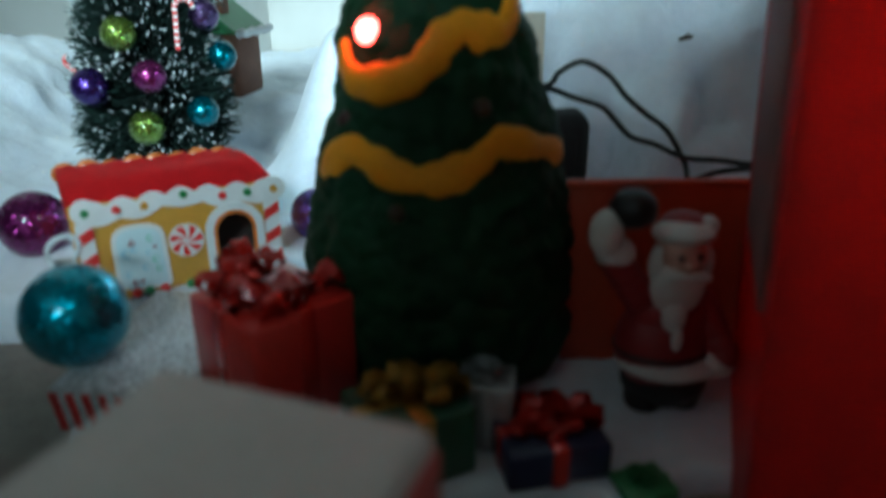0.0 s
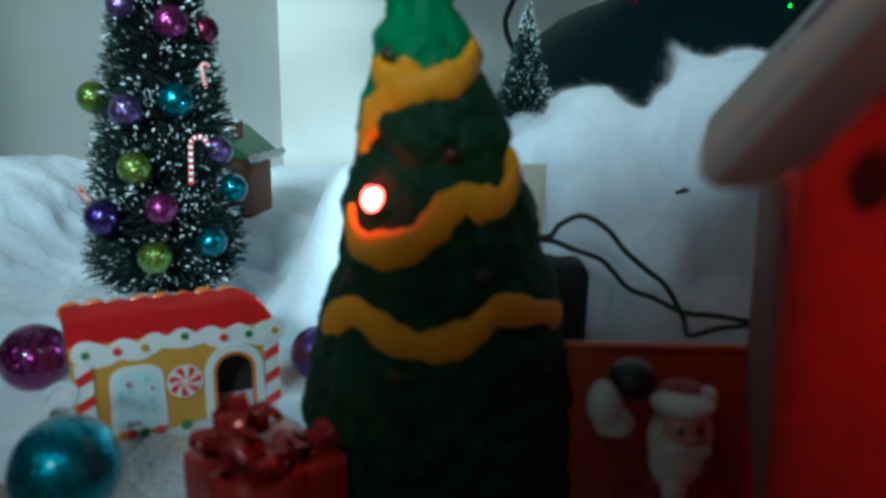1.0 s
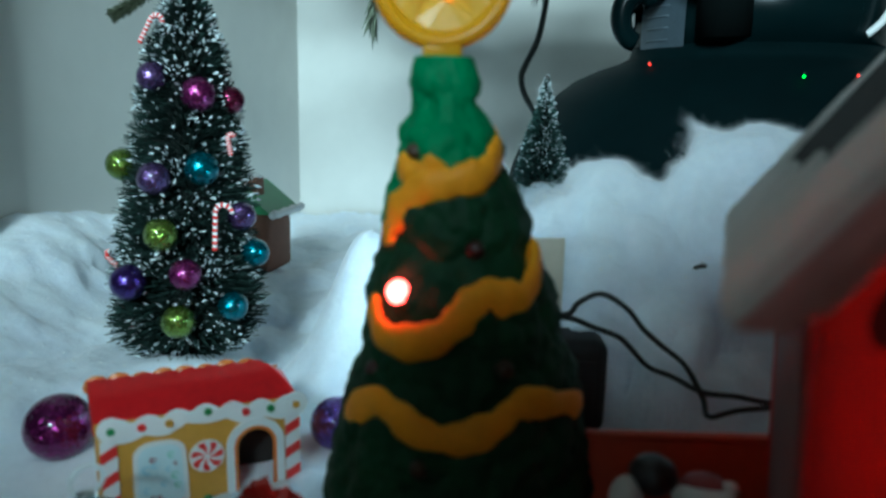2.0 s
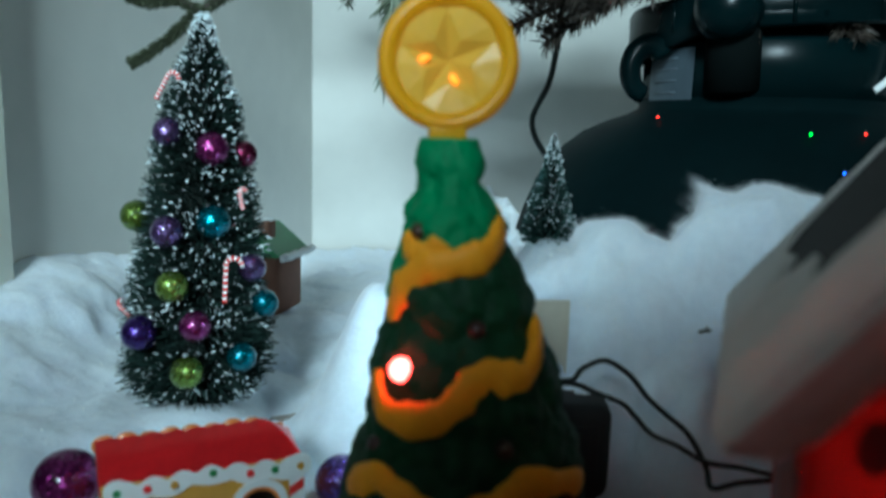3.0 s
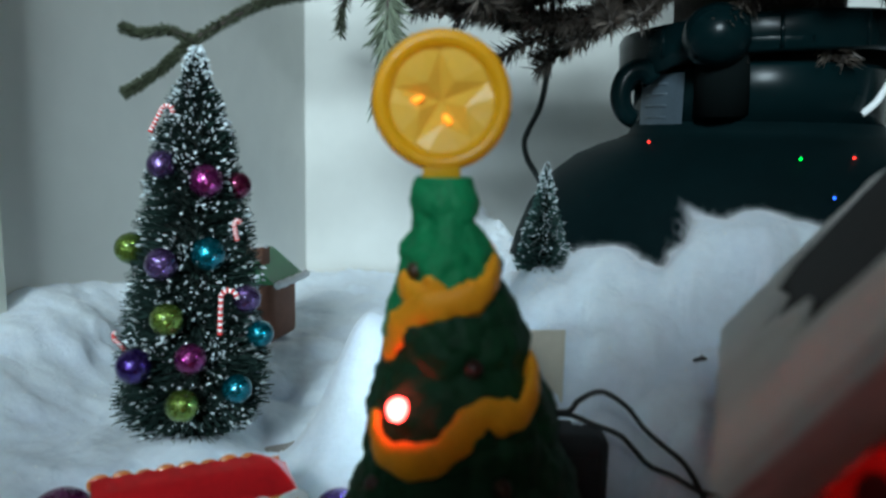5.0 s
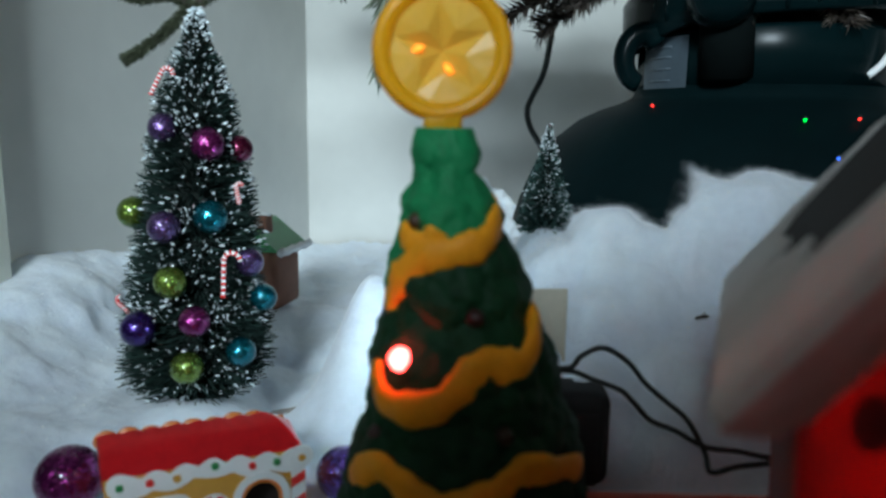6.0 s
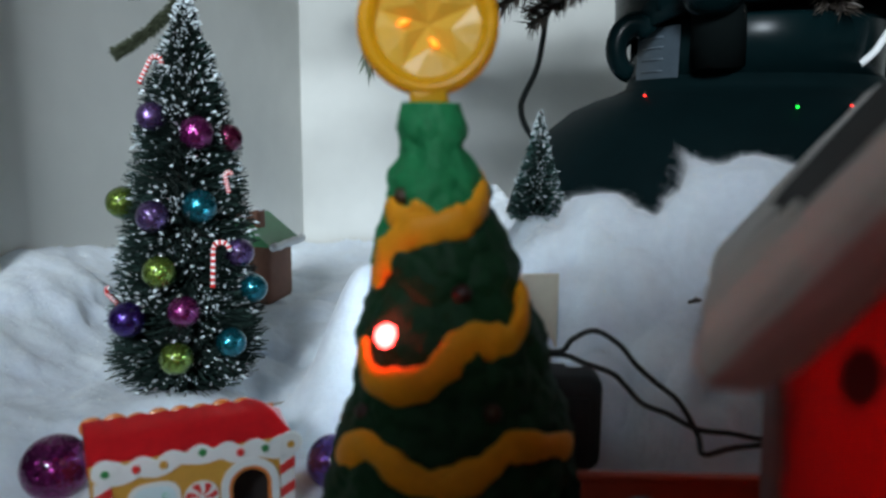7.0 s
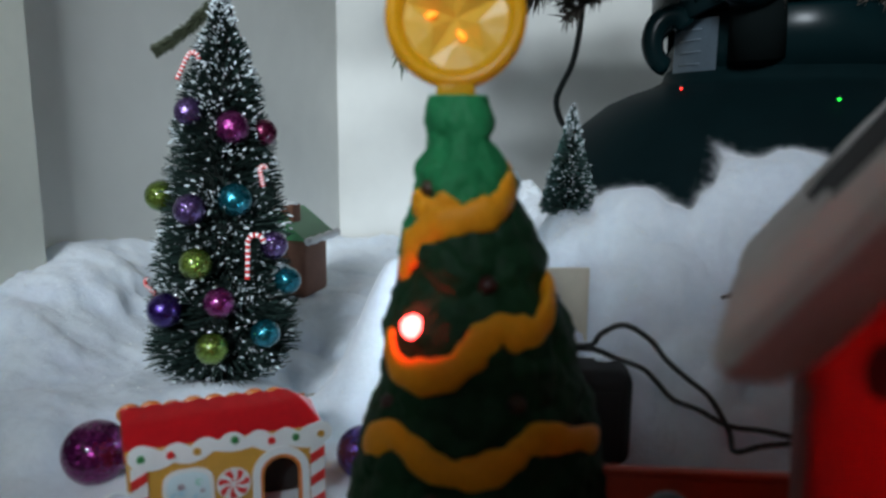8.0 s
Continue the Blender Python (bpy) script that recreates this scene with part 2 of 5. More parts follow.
STAND_GREEN = mat("stand_plastic", (0.0020, 0.0085, 0.0095), 0.26, vary=0.12, scale=14, bump=0.04, bump_scale=60)
STAND_GREEN.node_tree.nodes["Principled BSDF"].inputs["Specular IOR Level"].default_value = 0.12
STAND_DOME = mat("stand_dome_plastic", (0.0022, 0.0085, 0.0095), 0.6, vary=0.2, scale=14, bump=0.05, bump_scale=60)
STAND_DOME.node_tree.nodes["Principled BSDF"].inputs["Specular IOR Level"].default_value = 0.06
STAND_BLACK = mat("stand_gap", (0.004, 0.006, 0.006), 0.9, vary=0.1)
STAND_BLACK.node_tree.nodes["Principled BSDF"].inputs["Specular IOR Level"].default_value = 0.02
STICKER = mat("sticker", (0.055, 0.075, 0.092), 0.5, vary=0.2, scale=90)
STICKER_PRINT = mat("sticker_print", (0.085, 0.11, 0.13), 0.5)
BARK = mat("bark", (0.06, 0.048, 0.04), 0.9, vary=0.4, scale=80, bump=0.7, bump_scale=220)
NEEDLE_PALE = mat("fir_needle_pale", (0.17, 0.20, 0.14), 0.5, vary=0.2, scale=60, island=0.3)
NEEDLE = mat("fir_needle", (0.085, 0.098, 0.058), 0.5, vary=0.25, scale=60, island=0.35)
NEEDLE_DARK = mat("fir_needle_dry", (0.070, 0.055, 0.043), 0.55, vary=0.25, scale=60, island=0.35)
BROWN = mat("gingerbread_brown", (0.20, 0.085, 0.05), 0.7, vary=0.15, scale=90, bump=0.2)
CARD = mat("beige_card", (0.62, 0.58, 0.47), 0.7, vary=0.06, scale=60)


# ---- mesh helpers ----
def link_bm(name, bm, *materials, smooth=True):
    bmesh.ops.recalc_face_normals(bm, faces=bm.faces)
    data = bpy.data.meshes.new(name)
    bm.to_mesh(data)
    bm.free()
    for m in materials:
        data.materials.append(m)
    if smooth:
        data.polygons.foreach_set("use_smooth", [True] * len(data.polygons))
    return new(name, data)


def part(name, bm, material, parent, label="", smooth=True):
    ob = link_bm(name, bm, material, smooth=smooth)
    ob.parent = parent
    if label:
        tagged(ob, label)
    return ob


def thing(name, at, label, category, group="", turn=0.0):
    ob = new(name)
    ob.matrix_basis = pose(*at, 0, 0, turn)
    ob.empty_display_size = 0.01
    return tagged(ob, label, category, group)


def lathe(profile, seg=48, centre=(0, 0), lean=None, wob=None):
    """profile: (r, z) from the bottom up; lean(z) shifts the axis; wob(angle, z, r) changes the radius."""
    bm = bmesh.new()
    rings = []
    for r, z in profile:
        ox = lean(z) if lean else 0.0
        ring = []
        for i in range(seg):
            a = 2 * math.pi * i / seg
            rr = wob(a, z, r) if wob else r
            ring.append(bm.verts.new((centre[0] + ox + rr * math.cos(a), centre[1] + rr * math.sin(a), z)))
        rings.append(ring)
    for a, b in zip(rings, rings[1:]):
        for i in range(seg):
            bm.faces.new((a[i], a[(i + 1) % seg], b[(i + 1) % seg], b[i]))
    bm.faces.new(rings[0][::-1])
    bm.faces.new(rings[-1])
    return bm


def tube(points, radius, seg=8, bm=None, flat=1.0, up=Vector((0, 0, 1))):
    bm = bm or bmesh.new()
    pts = [Vector(p) for p in points]
    rings = []
    for i, p in enumerate(pts):
        d = (pts[min(i + 1, len(pts) - 1)] - pts[max(i - 1, 0)]).normalized()
        s = d.cross(up)
        if s.length < 1e-4:
            s = d.cross(Vector((1, 0, 0)))
        s.normalize()
        u = s.cross(d)
        r = radius(i / (len(pts) - 1)) if callable(radius) else radius
        rings.append([bm.verts.new(p + r * (math.cos(2 * math.pi * k / seg) * s * flat + math.sin(2 * math.pi * k / seg) * u)) for k in range(seg)])
    for a, b in zip(rings, rings[1:]):
        for k in range(seg):
            bm.faces.new((a[k], a[(k + 1) % seg], b[(k + 1) % seg], b[k]))
    bm.faces.new(rings[0][::-1])
    bm.faces.new(rings[-1])
    return bm


def smooth_path(points, n=8):
    pts = [Vector(p) for p in points]
    out = []
    for i in range(len(pts) - 1):
        p0, p1, p2, p3 = pts[max(i - 1, 0)], pts[i], pts[i + 1], pts[min(i + 2, len(pts) - 1)]
        for k in range(n):
            t = k / n
            out.append(0.5 * (2 * p1 + (p2 - p0) * t + (2 * p0 - 5 * p1 + 4 * p2 - p3) * t * t + (3 * p1 - p0 - 3 * p2 + p3) * t ** 3))
    return out + [pts[-1]]


def block(sx, sy, sz, at=(0, 0, 0), bevel=0.0, turn=(0, 0, 0), segs=2):
    bm = bmesh.new()
    bmesh.ops.create_cube(bm, size=1.0, matrix=pose(*at, *turn) @ Matrix.Diagonal((sx, sy, sz, 1)))
    if bevel:
        bmesh.ops.bevel(bm, geom=bm.edges[:], offset=bevel, segments=segs, profile=0.5, affect="EDGES")
    return bm


def ball(r, at=(0, 0, 0), u=24, v=16, squash=(1, 1, 1), bm=None):
    bm = bm or bmesh.new()
    bmesh.ops.create_uvsphere(bm, u_segments=u, v_segments=v, radius=r, matrix=Matrix.Translation(at) @ Matrix.Diagonal((*squash, 1)))
    return bm


def slab(outline, thick, m=None, bm=None):
    """An outline in the plane (x, z), extruded by thick towards -y."""
    bm = bm or bmesh.new()
    m = m or Matrix()
    front = [bm.verts.new(m @ Vector((x, -thick, z))) for x, z in outline]
    back = [bm.verts.new(m @ Vector((x, 0, z))) for x, z in outline]
    bm.faces.new(front)
    bm.faces.new(back[::-1])
    for i in range(len(outline)):
        j = (i + 1) % len(outline)
        bm.faces.new((front[i], back[i], back[j], front[j]))
    return bm


def arch(x0, x1, z0, z1, n=10):
    """A round-headed outline."""
    r = (x1 - x0) / 2
    return [(x0, z0), (x1, z0)] + [(x0 + r + r * math.cos(math.pi * k / n), z1 - r + r * math.sin(math.pi * k / n)) for k in range(n + 1)]


def disc_outline(cx, cz, r, n=20):
    return [(cx + r * math.cos(2 * math.pi * k / n), cz + r * math.sin(2 * math.pi * k / n)) for k in range(n)]


# ---- the room ----
def plain(name, bm, material, label, category):
    ob = link_bm(name, bm, material, smooth=False)
    return tagged(ob, label, category, kind="structure")


plain("floor", block(4.0, 4.0, 0.05, (0.6, -0.6, -0.051)), FLOOR, "grey brown floor under the snow display", "floor")
plain("ceiling", block(4.0, 4.0, 0.05, (0.6, -0.6, 2.45)), UNSEEN_WALL, "plain unseen ceiling, dark to cut bounced light", "ceiling")
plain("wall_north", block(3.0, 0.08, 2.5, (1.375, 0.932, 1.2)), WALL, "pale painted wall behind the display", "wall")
plain("wall_east", block(0.08, 3.6, 2.5, (2.4, -0.8, 1.2)), UNSEEN_WALL, "plain unseen wall, dark to cut bounced light", "wall")
plain("wall_south_lower", block(4.0, 0.08, 0.70, (0.6, -1.5, 0.30)), UNSEEN_WALL, "plain unseen wall under the window, dark to cut bounced light", "wall")
plain("wall_south_upper", block(4.0, 0.08, 1.20, (0.6, -1.5, 1.85)), UNSEEN_WALL, "plain unseen wall above the window, dark to cut bounced light", "wall")
plain("wall_south_left", block(0.80, 0.08, 0.60, (-1.0, -1.5, 0.95)), UNSEEN_WALL, "plain unseen wall beside the window, dark to cut bounced light", "wall")
plain("wall_south_right", block(2.55, 0.08, 0.60, (1.325, -1.5, 0.95)), UNSEEN_WALL, "plain unseen wall beside the window, dark to cut bounced light", "wall")
# unseen blocks added behind the viewer to shade the foreground and bounce fill
plain("light_block", block(1.6, 0.03, 0.33, (0.706, -0.135, 0.137)), LIGHT_BLOCK, "plain low block added unseen to shade the foreground", "wall")
plain("light_block_end", block(0.30, 0.03, 0.345, (-0.344, -0.135, 0.1425)), LIGHT_BLOCK, "plain end block added unseen to shade the left", "wall")
plain("light_block_low", block(0.10, 0.03, 0.268, (-0.144, -0.135, 0.104)), LIGHT_BLOCK, "plain low block added unseen to shade the foreground", "wall")
plain("light_block_tall", block(1.515, 0.03, 0.397, (0.7325, -0.166, 0.1685)), LIGHT_BLOCK, "plain taller block added unseen to shade the right", "wall")
CORNER, JAMB = Vector((-0.122, 0.892)), Vector((-0.232, 0.455))
ALONG = (JAMB - CORNER).normalized()
WALL_TURN = math.degrees(math.atan2(ALONG.y, ALONG.x))


def west_piece(s0, s1, z0, z1, proud, thick):
    """A block along the left wall's line, from s0 to s1 metres from the corner."""
    mid = CORNER + ALONG * (s0 + s1) / 2
    side = Vector((ALONG.y, -ALONG.x))
    c = mid + side * (thick / 2 - proud)
    return block(s1 - s0, thick, z1 - z0, (c.x, c.y, (z0 + z1) / 2), 0.0, (0, 0, WALL_TURN))


plain("wall_west", west_piece(-0.1, 0.4506, -0.03, 2.45, 0.0, 0.1), WALL, "pale painted wall meeting the back wall", "wall")
plain("trim", west_piece(0.4506, 0.53, -0.03, 2.45, 0.012, 0.125), TRIM, "cream painted casing at the edge of the opening", "door trim")
plain("wall_west_far", west_piece(0.53, 2.6, -0.03, 2.45, 0.0, 0.1), UNSEEN_WALL, "plain unseen wall beyond the casing, dark to cut bounced light", "wall")


# ---- cotton snow ----
def step(v, a, b):
    t = min(1.0, max(0.0, (v - a) / (b - a)))
    return t * t * (3 - 2 * t)


def fbm(x, y, f, z=0.0):
    return noise.noise((x * f, y * f, z)) + 0.5 * noise.noise((x * f * 2.1, y * f * 2.1, z + 7))


def puff(x, y, f, z=0.0):
    """Rounded tufts with creases between them."""
    a, b = noise.noise((x * f, y * f, z)), noise.noise((x * f * 2.3, y * f * 2.3, z + 5))
    return math.sqrt(a * a + 0.02) + 0.5 * math.sqrt(b * b + 0.02) - 0.2


import collections

PUFFS = collections.defaultdict(list)


def scatter_puffs():
    """Soft lumps pulled up out of the batting: (x, y, centre height, radius, blend)."""
    rng = random.Random(21)
    lumps = []
    for _ in range(420):
        x, y, r = rng.uniform(0.052, 0.24), rng.uniform(0.290, 0.405), rng.uniform(0.0055, 0.015)
        if math.hypot(x - 0.0735, y - 0.380) < r + 0.012 or (x < 0.095 and y < 0.325) or (y < 0.30 and r > 0.014):
            continue
        lumps.append((x, y, -rng.uniform(0.60, 0.80) * r, r, 0.003))
    for _ in range(34):
        x, y, r = rng.uniform(0.085, 0.23), rng.uniform(0.305, 0.385), rng.uniform(0.016, 0.027)
        if math.hypot(x - 0.0735, y - 0.380) > r + 0.012:
            lumps.append((x, y, -rng.uniform(0.62, 0.78) * r, r, 0.004))
    for _ in range(130):
        x, y, r = rng.uniform(-0.30, 0.03), rng.uniform(0.30, 0.66), rng.uniform(0.012, 0.032)
        if math.hypot(x + 0.0998, y - 0.401) < r + 0.020 or (y < 0.36 and r > 0.018) or (y < 0.385 and -0.14 < x) or math.hypot(x + 0.109, y - 0.54) < r + 0.02 or math.hypot(x + 0.014, y - 0.39) < r + 0.034:
            continue
        lumps.append((x, y, -rng.uniform(0.80, 0.92) * r, r, 0.011))
    lumps.append((-0.0190, 0.2790, -0.004, 0.0085, 0.003))
    for x, y, dz, r, k in lumps:
        item = (x, y, snow_z(x, y, False) + dz, r, k)
        for i in range(int((x - r) // 0.03), int((x + r) // 0.03) + 1):
            for j in range(int((y - r) // 0.03), int((y + r) // 0.03) + 1):
                SPREAD.append((i, j, item))
    for i, j, item in SPREAD:
        PUFFS[(i, j)].append(item)


SPREAD = []


# height of the right-hand bank's crest along x, with its notch and pulled-up peak
CREST_X = (0.085, 0.0923, 0.1024, 0.1089, 0.1155, 0.1262, 0.1295, 0.1316, 0.1372, 0.1401, 0.1461, 0.1538, 0.1625, 0.1675, 0.1778, 0.1937, 0.2200)
CREST_Z = (0.0942, 0.0984, 0.1012, 0.0993, 0.0927, 0.0908, 0.0919, 0.0982, 0.1020, 0.1152, 0.1145, 0.1140, 0.1167, 0.1181, 0.1165, 0.1118, 0.1070)


def snow_z(x, y, fine=True):
    h = -0.020 + 0.017 * step(y, 0.20, 0.34)
    y0, y = y, y - 0.026 * math.exp(-((x - 0.080) / 0.030) ** 2) * (1 - step(y, 0.30, 0.37))
    ramp = 0.020 * step(y, 0.235, 0.275) + 0.048 * step(y, 0.265, 0.325) + 0.032 * step(y, 0.31, 0.375)
    y = y0
    side = step(x, 0.035, 0.075)
    h += side * ramp
    h += 0.050 * step(-x, 0.13, 0.22) * step(y, 0.30, 0.46)
    h += 0.068 * math.exp(-(((x + 0.008) ** 2 / (0.0006 if x < -0.008 else 0.0018)) + (y - 0.392) ** 2 / 0.0012))
    h -= 0.034 * math.exp(-((x + 0.054) ** 2 / 0.0006 + (y - 0.435) ** 2 / 0.0016))
    h += 0.012 * math.exp(-((x + 0.16) ** 2 + (y - 0.34) ** 2) / 0.0012)
    h += 0.007 * math.exp(-((x + 0.100) ** 2 + (y - 0.372) ** 2) / 0.0009)
    h += 0.012 * math.exp(-((x + 0.082) ** 2 / 0.0008 + (y - 0.530) ** 2 / 0.0006))
    far = step(y, 0.26, 0.34) * (1 - 0.75 * math.exp(-((x + 0.012) ** 2 / 0.0016 + (y - 0.385) ** 2 / 0.0012)))
    h += 0.006 * far * fbm(x, y, 22) + side * far * (0.018 * puff(x, y, 30, 3.0) - 0.007) * step(y, 0.30, 0.36)
    h += far * (0.0065 * puff(x, y, 60, 5.0) - 0.002) * (0.55 + 0.45 * step(x, -0.02, 0.09))
    h -= 0.022 * side * (1 - step(x, 0.120, 0.150)) * step(y, 0.395, 0.44)
    h += side * (0.025 * math.exp(-((x - 0.180) ** 2 / 0.0018 + (y - 0.362) ** 2 / 0.0008)) - 0.033 * math.exp(-((x - 0.1265) ** 2 / 0.00013 + (y - 0.380) ** 2 / 0.0014)) - 0.004 * math.exp(-((x - 0.100) ** 2 / 0.0005 + (y - 0.375) ** 2 / 0.0015)) + 0.009 * math.exp(-((x - 0.1430) ** 2 / 0.00011 + (y - 0.360) ** 2 / 0.0004)))
    h += 0.028 * math.exp(-((x - 0.1350) ** 2 / 0.000016 + (y - 0.362) ** 2 / 0.00010))
    wx, wy = x + 0.005 * fbm(x, y, 60, 13.0) + 0.0008 * fbm(x, y, 190, 23.0), y + 0.005 * fbm(x, y, 60, 17.0) + 0.0008 * fbm(x, y, 190, 27.0)
    for px, py, pz, r, k in PUFFS[(int(wx // 0.03), int(wy // 0.03))]:
        d2 = (wx - px) ** 2 + (wy - py) ** 2
        if d2 < r * r:
            up = pz + math.sqrt(r * r - d2)
            h = max(h, up) + max(0.0, k - abs(h - up)) ** 2 / (4 * k)
    if 0.085 < x < 0.22 and y > 0.30:
        top = float(np.interp(x - 0.33 * (y - 0.364) + 0.0014 * fbm(x, y, 75, 31.0), CREST_X, CREST_Z)) + 0.0026 * fbm(x, y, 95, 33.0)
        edge = step(x, 0.085, 0.100) * (1 - step(x, 0.200, 0.22))
        h = max(h, h + (top - 30 * (y - 0.364) ** 2 - h) * edge) if abs(y - 0.364) < 0.02 else h
        cap = 0.146 + (top - 0.146) * (y - 0.04) / 0.328
        h += 0.92 * (min(h, cap) - h) * edge
    if fine:
        h += ((0.0004 + 0.0008 * side) * fbm(x, y, 95, 1.0) + 0.0006 * fbm(x, y, 250, 2.0)) * (0.35 + 0.65 * far)
    h -= 0.05 * (1 - step(y + 0.012 * fbm(x, y, 40, 9.0), 0.150, 0.175))
    h -= 0.05 * step(-x - 0.25 * max(0.0, y - 0.22) + 0.008 * fbm(x, y, 50, 4.0), 0.064, 0.076) * (1 - step(y, 0.245, 0.27))
    return h


scatter_puffs()


def build_snow():
    x0, x1, y0, y1, d = -0.34, 0.50, 0.145, 0.885, 0.0022
    nx, ny = int((x1 - x0) / d) + 1, int((y1 - y0) / d) + 1
    verts = [(x0 + i * d, y0 + j * d, snow_z(x0 + i * d, y0 + j * d)) for j in range(ny) for i in range(nx)]
    faces = []
    for j in range(ny - 1):
        for i in range(nx - 1):
            a = j * nx + i
            faces.append((a, a + 1, a + nx + 1, a + nx))
    data = bpy.data.meshes.new("snow")
    data.from_pydata(verts, [], faces)
    data.materials.append(COTTON)
    data.polygons.foreach_set("use_smooth", [True] * len(faces))
    tagged(new("snow", data), "white fluffy cotton batting spread as snow", "cotton snow", kind="stuff")
    # loose fibres that stand off the batting, thicker along the right-hand bank
    rng = random.Random(5)
    verts, faces = [], []
    for i in range(230000):
        if i % 2:
            x, y = rng.uniform(0.04, 0.25), (rng.uniform(0.27, 0.42) if i % 4 == 1 else rng.gauss(0.368, 0.018))
        else:
            x, y = rng.uniform(-0.30, 0.06), rng.uniform(0.25, 0.62)
        if noise.noise((x * 60, y * 60, 11.0)) < rng.uniform(-0.45, 0.25):
            continue
        z = snow_z(x, y)
        a, e = rng.uniform(0, 6.283), rng.uniform(0.0, 1.0)
        w = Vector((math.cos(a) * math.cos(e), math.sin(a) * math.cos(e), math.sin(e)))
        side = w.cross(Vector((rng.uniform(-1, 1), rng.uniform(-1, 1), rng.uniform(-1, 1)))).normalized() * rng.uniform(0.00002, 0.00006)
        bend = Vector((rng.uniform(-1, 1), rng.uniform(-1, 1), rng.uniform(-0.9, 0.3))) * 0.0024
        p, L = Vector((x, y, z - 0.0010)), rng.uniform(0.0014, 0.0030 + 0.0022 * (i % 2))
        if i % 260 == 1:
            # a pulled wisp on the bank's crest
            s = rng.random()
            x, y = 0.1440 - 0.005 * s + rng.gauss(0, 0.0014), rng.gauss(0.362, 0.003)
            p, L = Vector((x, y, snow_z(x, y) - 0.001)), rng.uniform(0.003, 0.005 + 0.010 * s)
            w = Vector((rng.gauss(-0.8, 0.25), rng.gauss(0, 0.4), 1.0)).normalized()
        elif i % 14 == 1:
            # wisps along the whole crest
            x, y = rng.uniform(0.085, 0.24), rng.gauss(0.366, 0.010)
            p, L = Vector((x, y, snow_z(x, y) - 0.001)), rng.uniform(0.002, 0.0062)
            w = Vector((rng.gauss(-0.2, 0.9), rng.gauss(0, 0.7), 0.7)).normalized()
            bend *= 2.2
            side *= 0.45
        n0 = len(verts)
        for k in range(4):
            q = p + w * L * k / 3 + bend * (k / 3) ** 2
            verts += [q - side * (1 - 0.25 * k), q + side * (1 - 0.25 * k)]
        faces += [(n0 + 2 * k, n0 + 2 * k + 1, n0 + 2 * k + 3, n0 + 2 * k + 2) for k in range(3)]
    data = bpy.data.meshes.new("snow_fibres")
    data.from_pydata(verts, [], faces)
    data.materials.append(FIBRE)
    tagged(new("snow_fibres", data), "loose white cotton fibres on the snow", "cotton snow", kind="stuff")


build_snow()

# ---- light-up tree ----
TREE_R = [(-0.018, 0.0370), (-0.012, 0.0392), (0.0, 0.0400), (0.0145, 0.0395), (0.0365, 0.0358), (0.0555, 0.0304), (0.068, 0.0272), (0.0765, 0.0250), (0.095, 0.0195), (0.107, 0.0160), (0.1215, 0.0108), (0.13, 0.0097), (0.138, 0.0082)]
TREE_X = [(-0.018, 0.0315), (0.0145, 0.0305), (0.055, 0.0312), (0.0765, 0.0290), (0.095, 0.0273), (0.11, 0.0258), (0.13, 0.0239), (0.14, 0.0226)]
TREE_Y = 0.242


def tree_r(z):
    return float(np.interp(z, [a for a, _ in TREE_R], [b for _, b in TREE_R]))


def tree_x(z):
    return float(np.interp(z, [a for a, _ in TREE_X], [b for _, b in TREE_X]))


def tree_point(deg, z, out=0.0):
    a = radians(deg)
    r = tree_r(z) + out
    return Vector((tree_x(z) + r * math.sin(a), TREE_Y - r * math.cos(a), z))


def tree_bump(a, z, r):
    """Tiers of moulded boughs with a knobbly outline."""
    tiers = 0.0
    for z0, amp, wide in ((0.131, 0.0007, 0.004), (0.1255, -0.0009, 0.003), (0.1165, 0.0013, 0.005), (0.107, -0.0005, 0.004), (0.097, 0.0012, 0.006), (0.088, -0.0007, 0.004), (0.075, 0.0011, 0.007), (0.062, -0.0006, 0.005), (0.048, 0.0010, 0.008), (0.020, 0.0008, 0.012)):
        d = (z - z0) / wide
        tiers += amp * math.exp(-d * d)
    v = Vector((math.cos(a) * r, math.sin(a) * r, z))
    lump = noise.noise(v * 90) * 0.0006
    near = noise.voronoi(v * 140 + Vector((3, 1, 2)))[0][0]
    near2 = noise.voronoi(v * 300)[0][0]
    scallop = 0.0030 * (0.42 - min(near, 0.95) ** 2) + 0.0012 * (0.36 - min(near2, 0.9) ** 2)
    return r - 0.0005 + tiers + (lump + scallop) * (0.5 if z > 0.128 else 1.0)


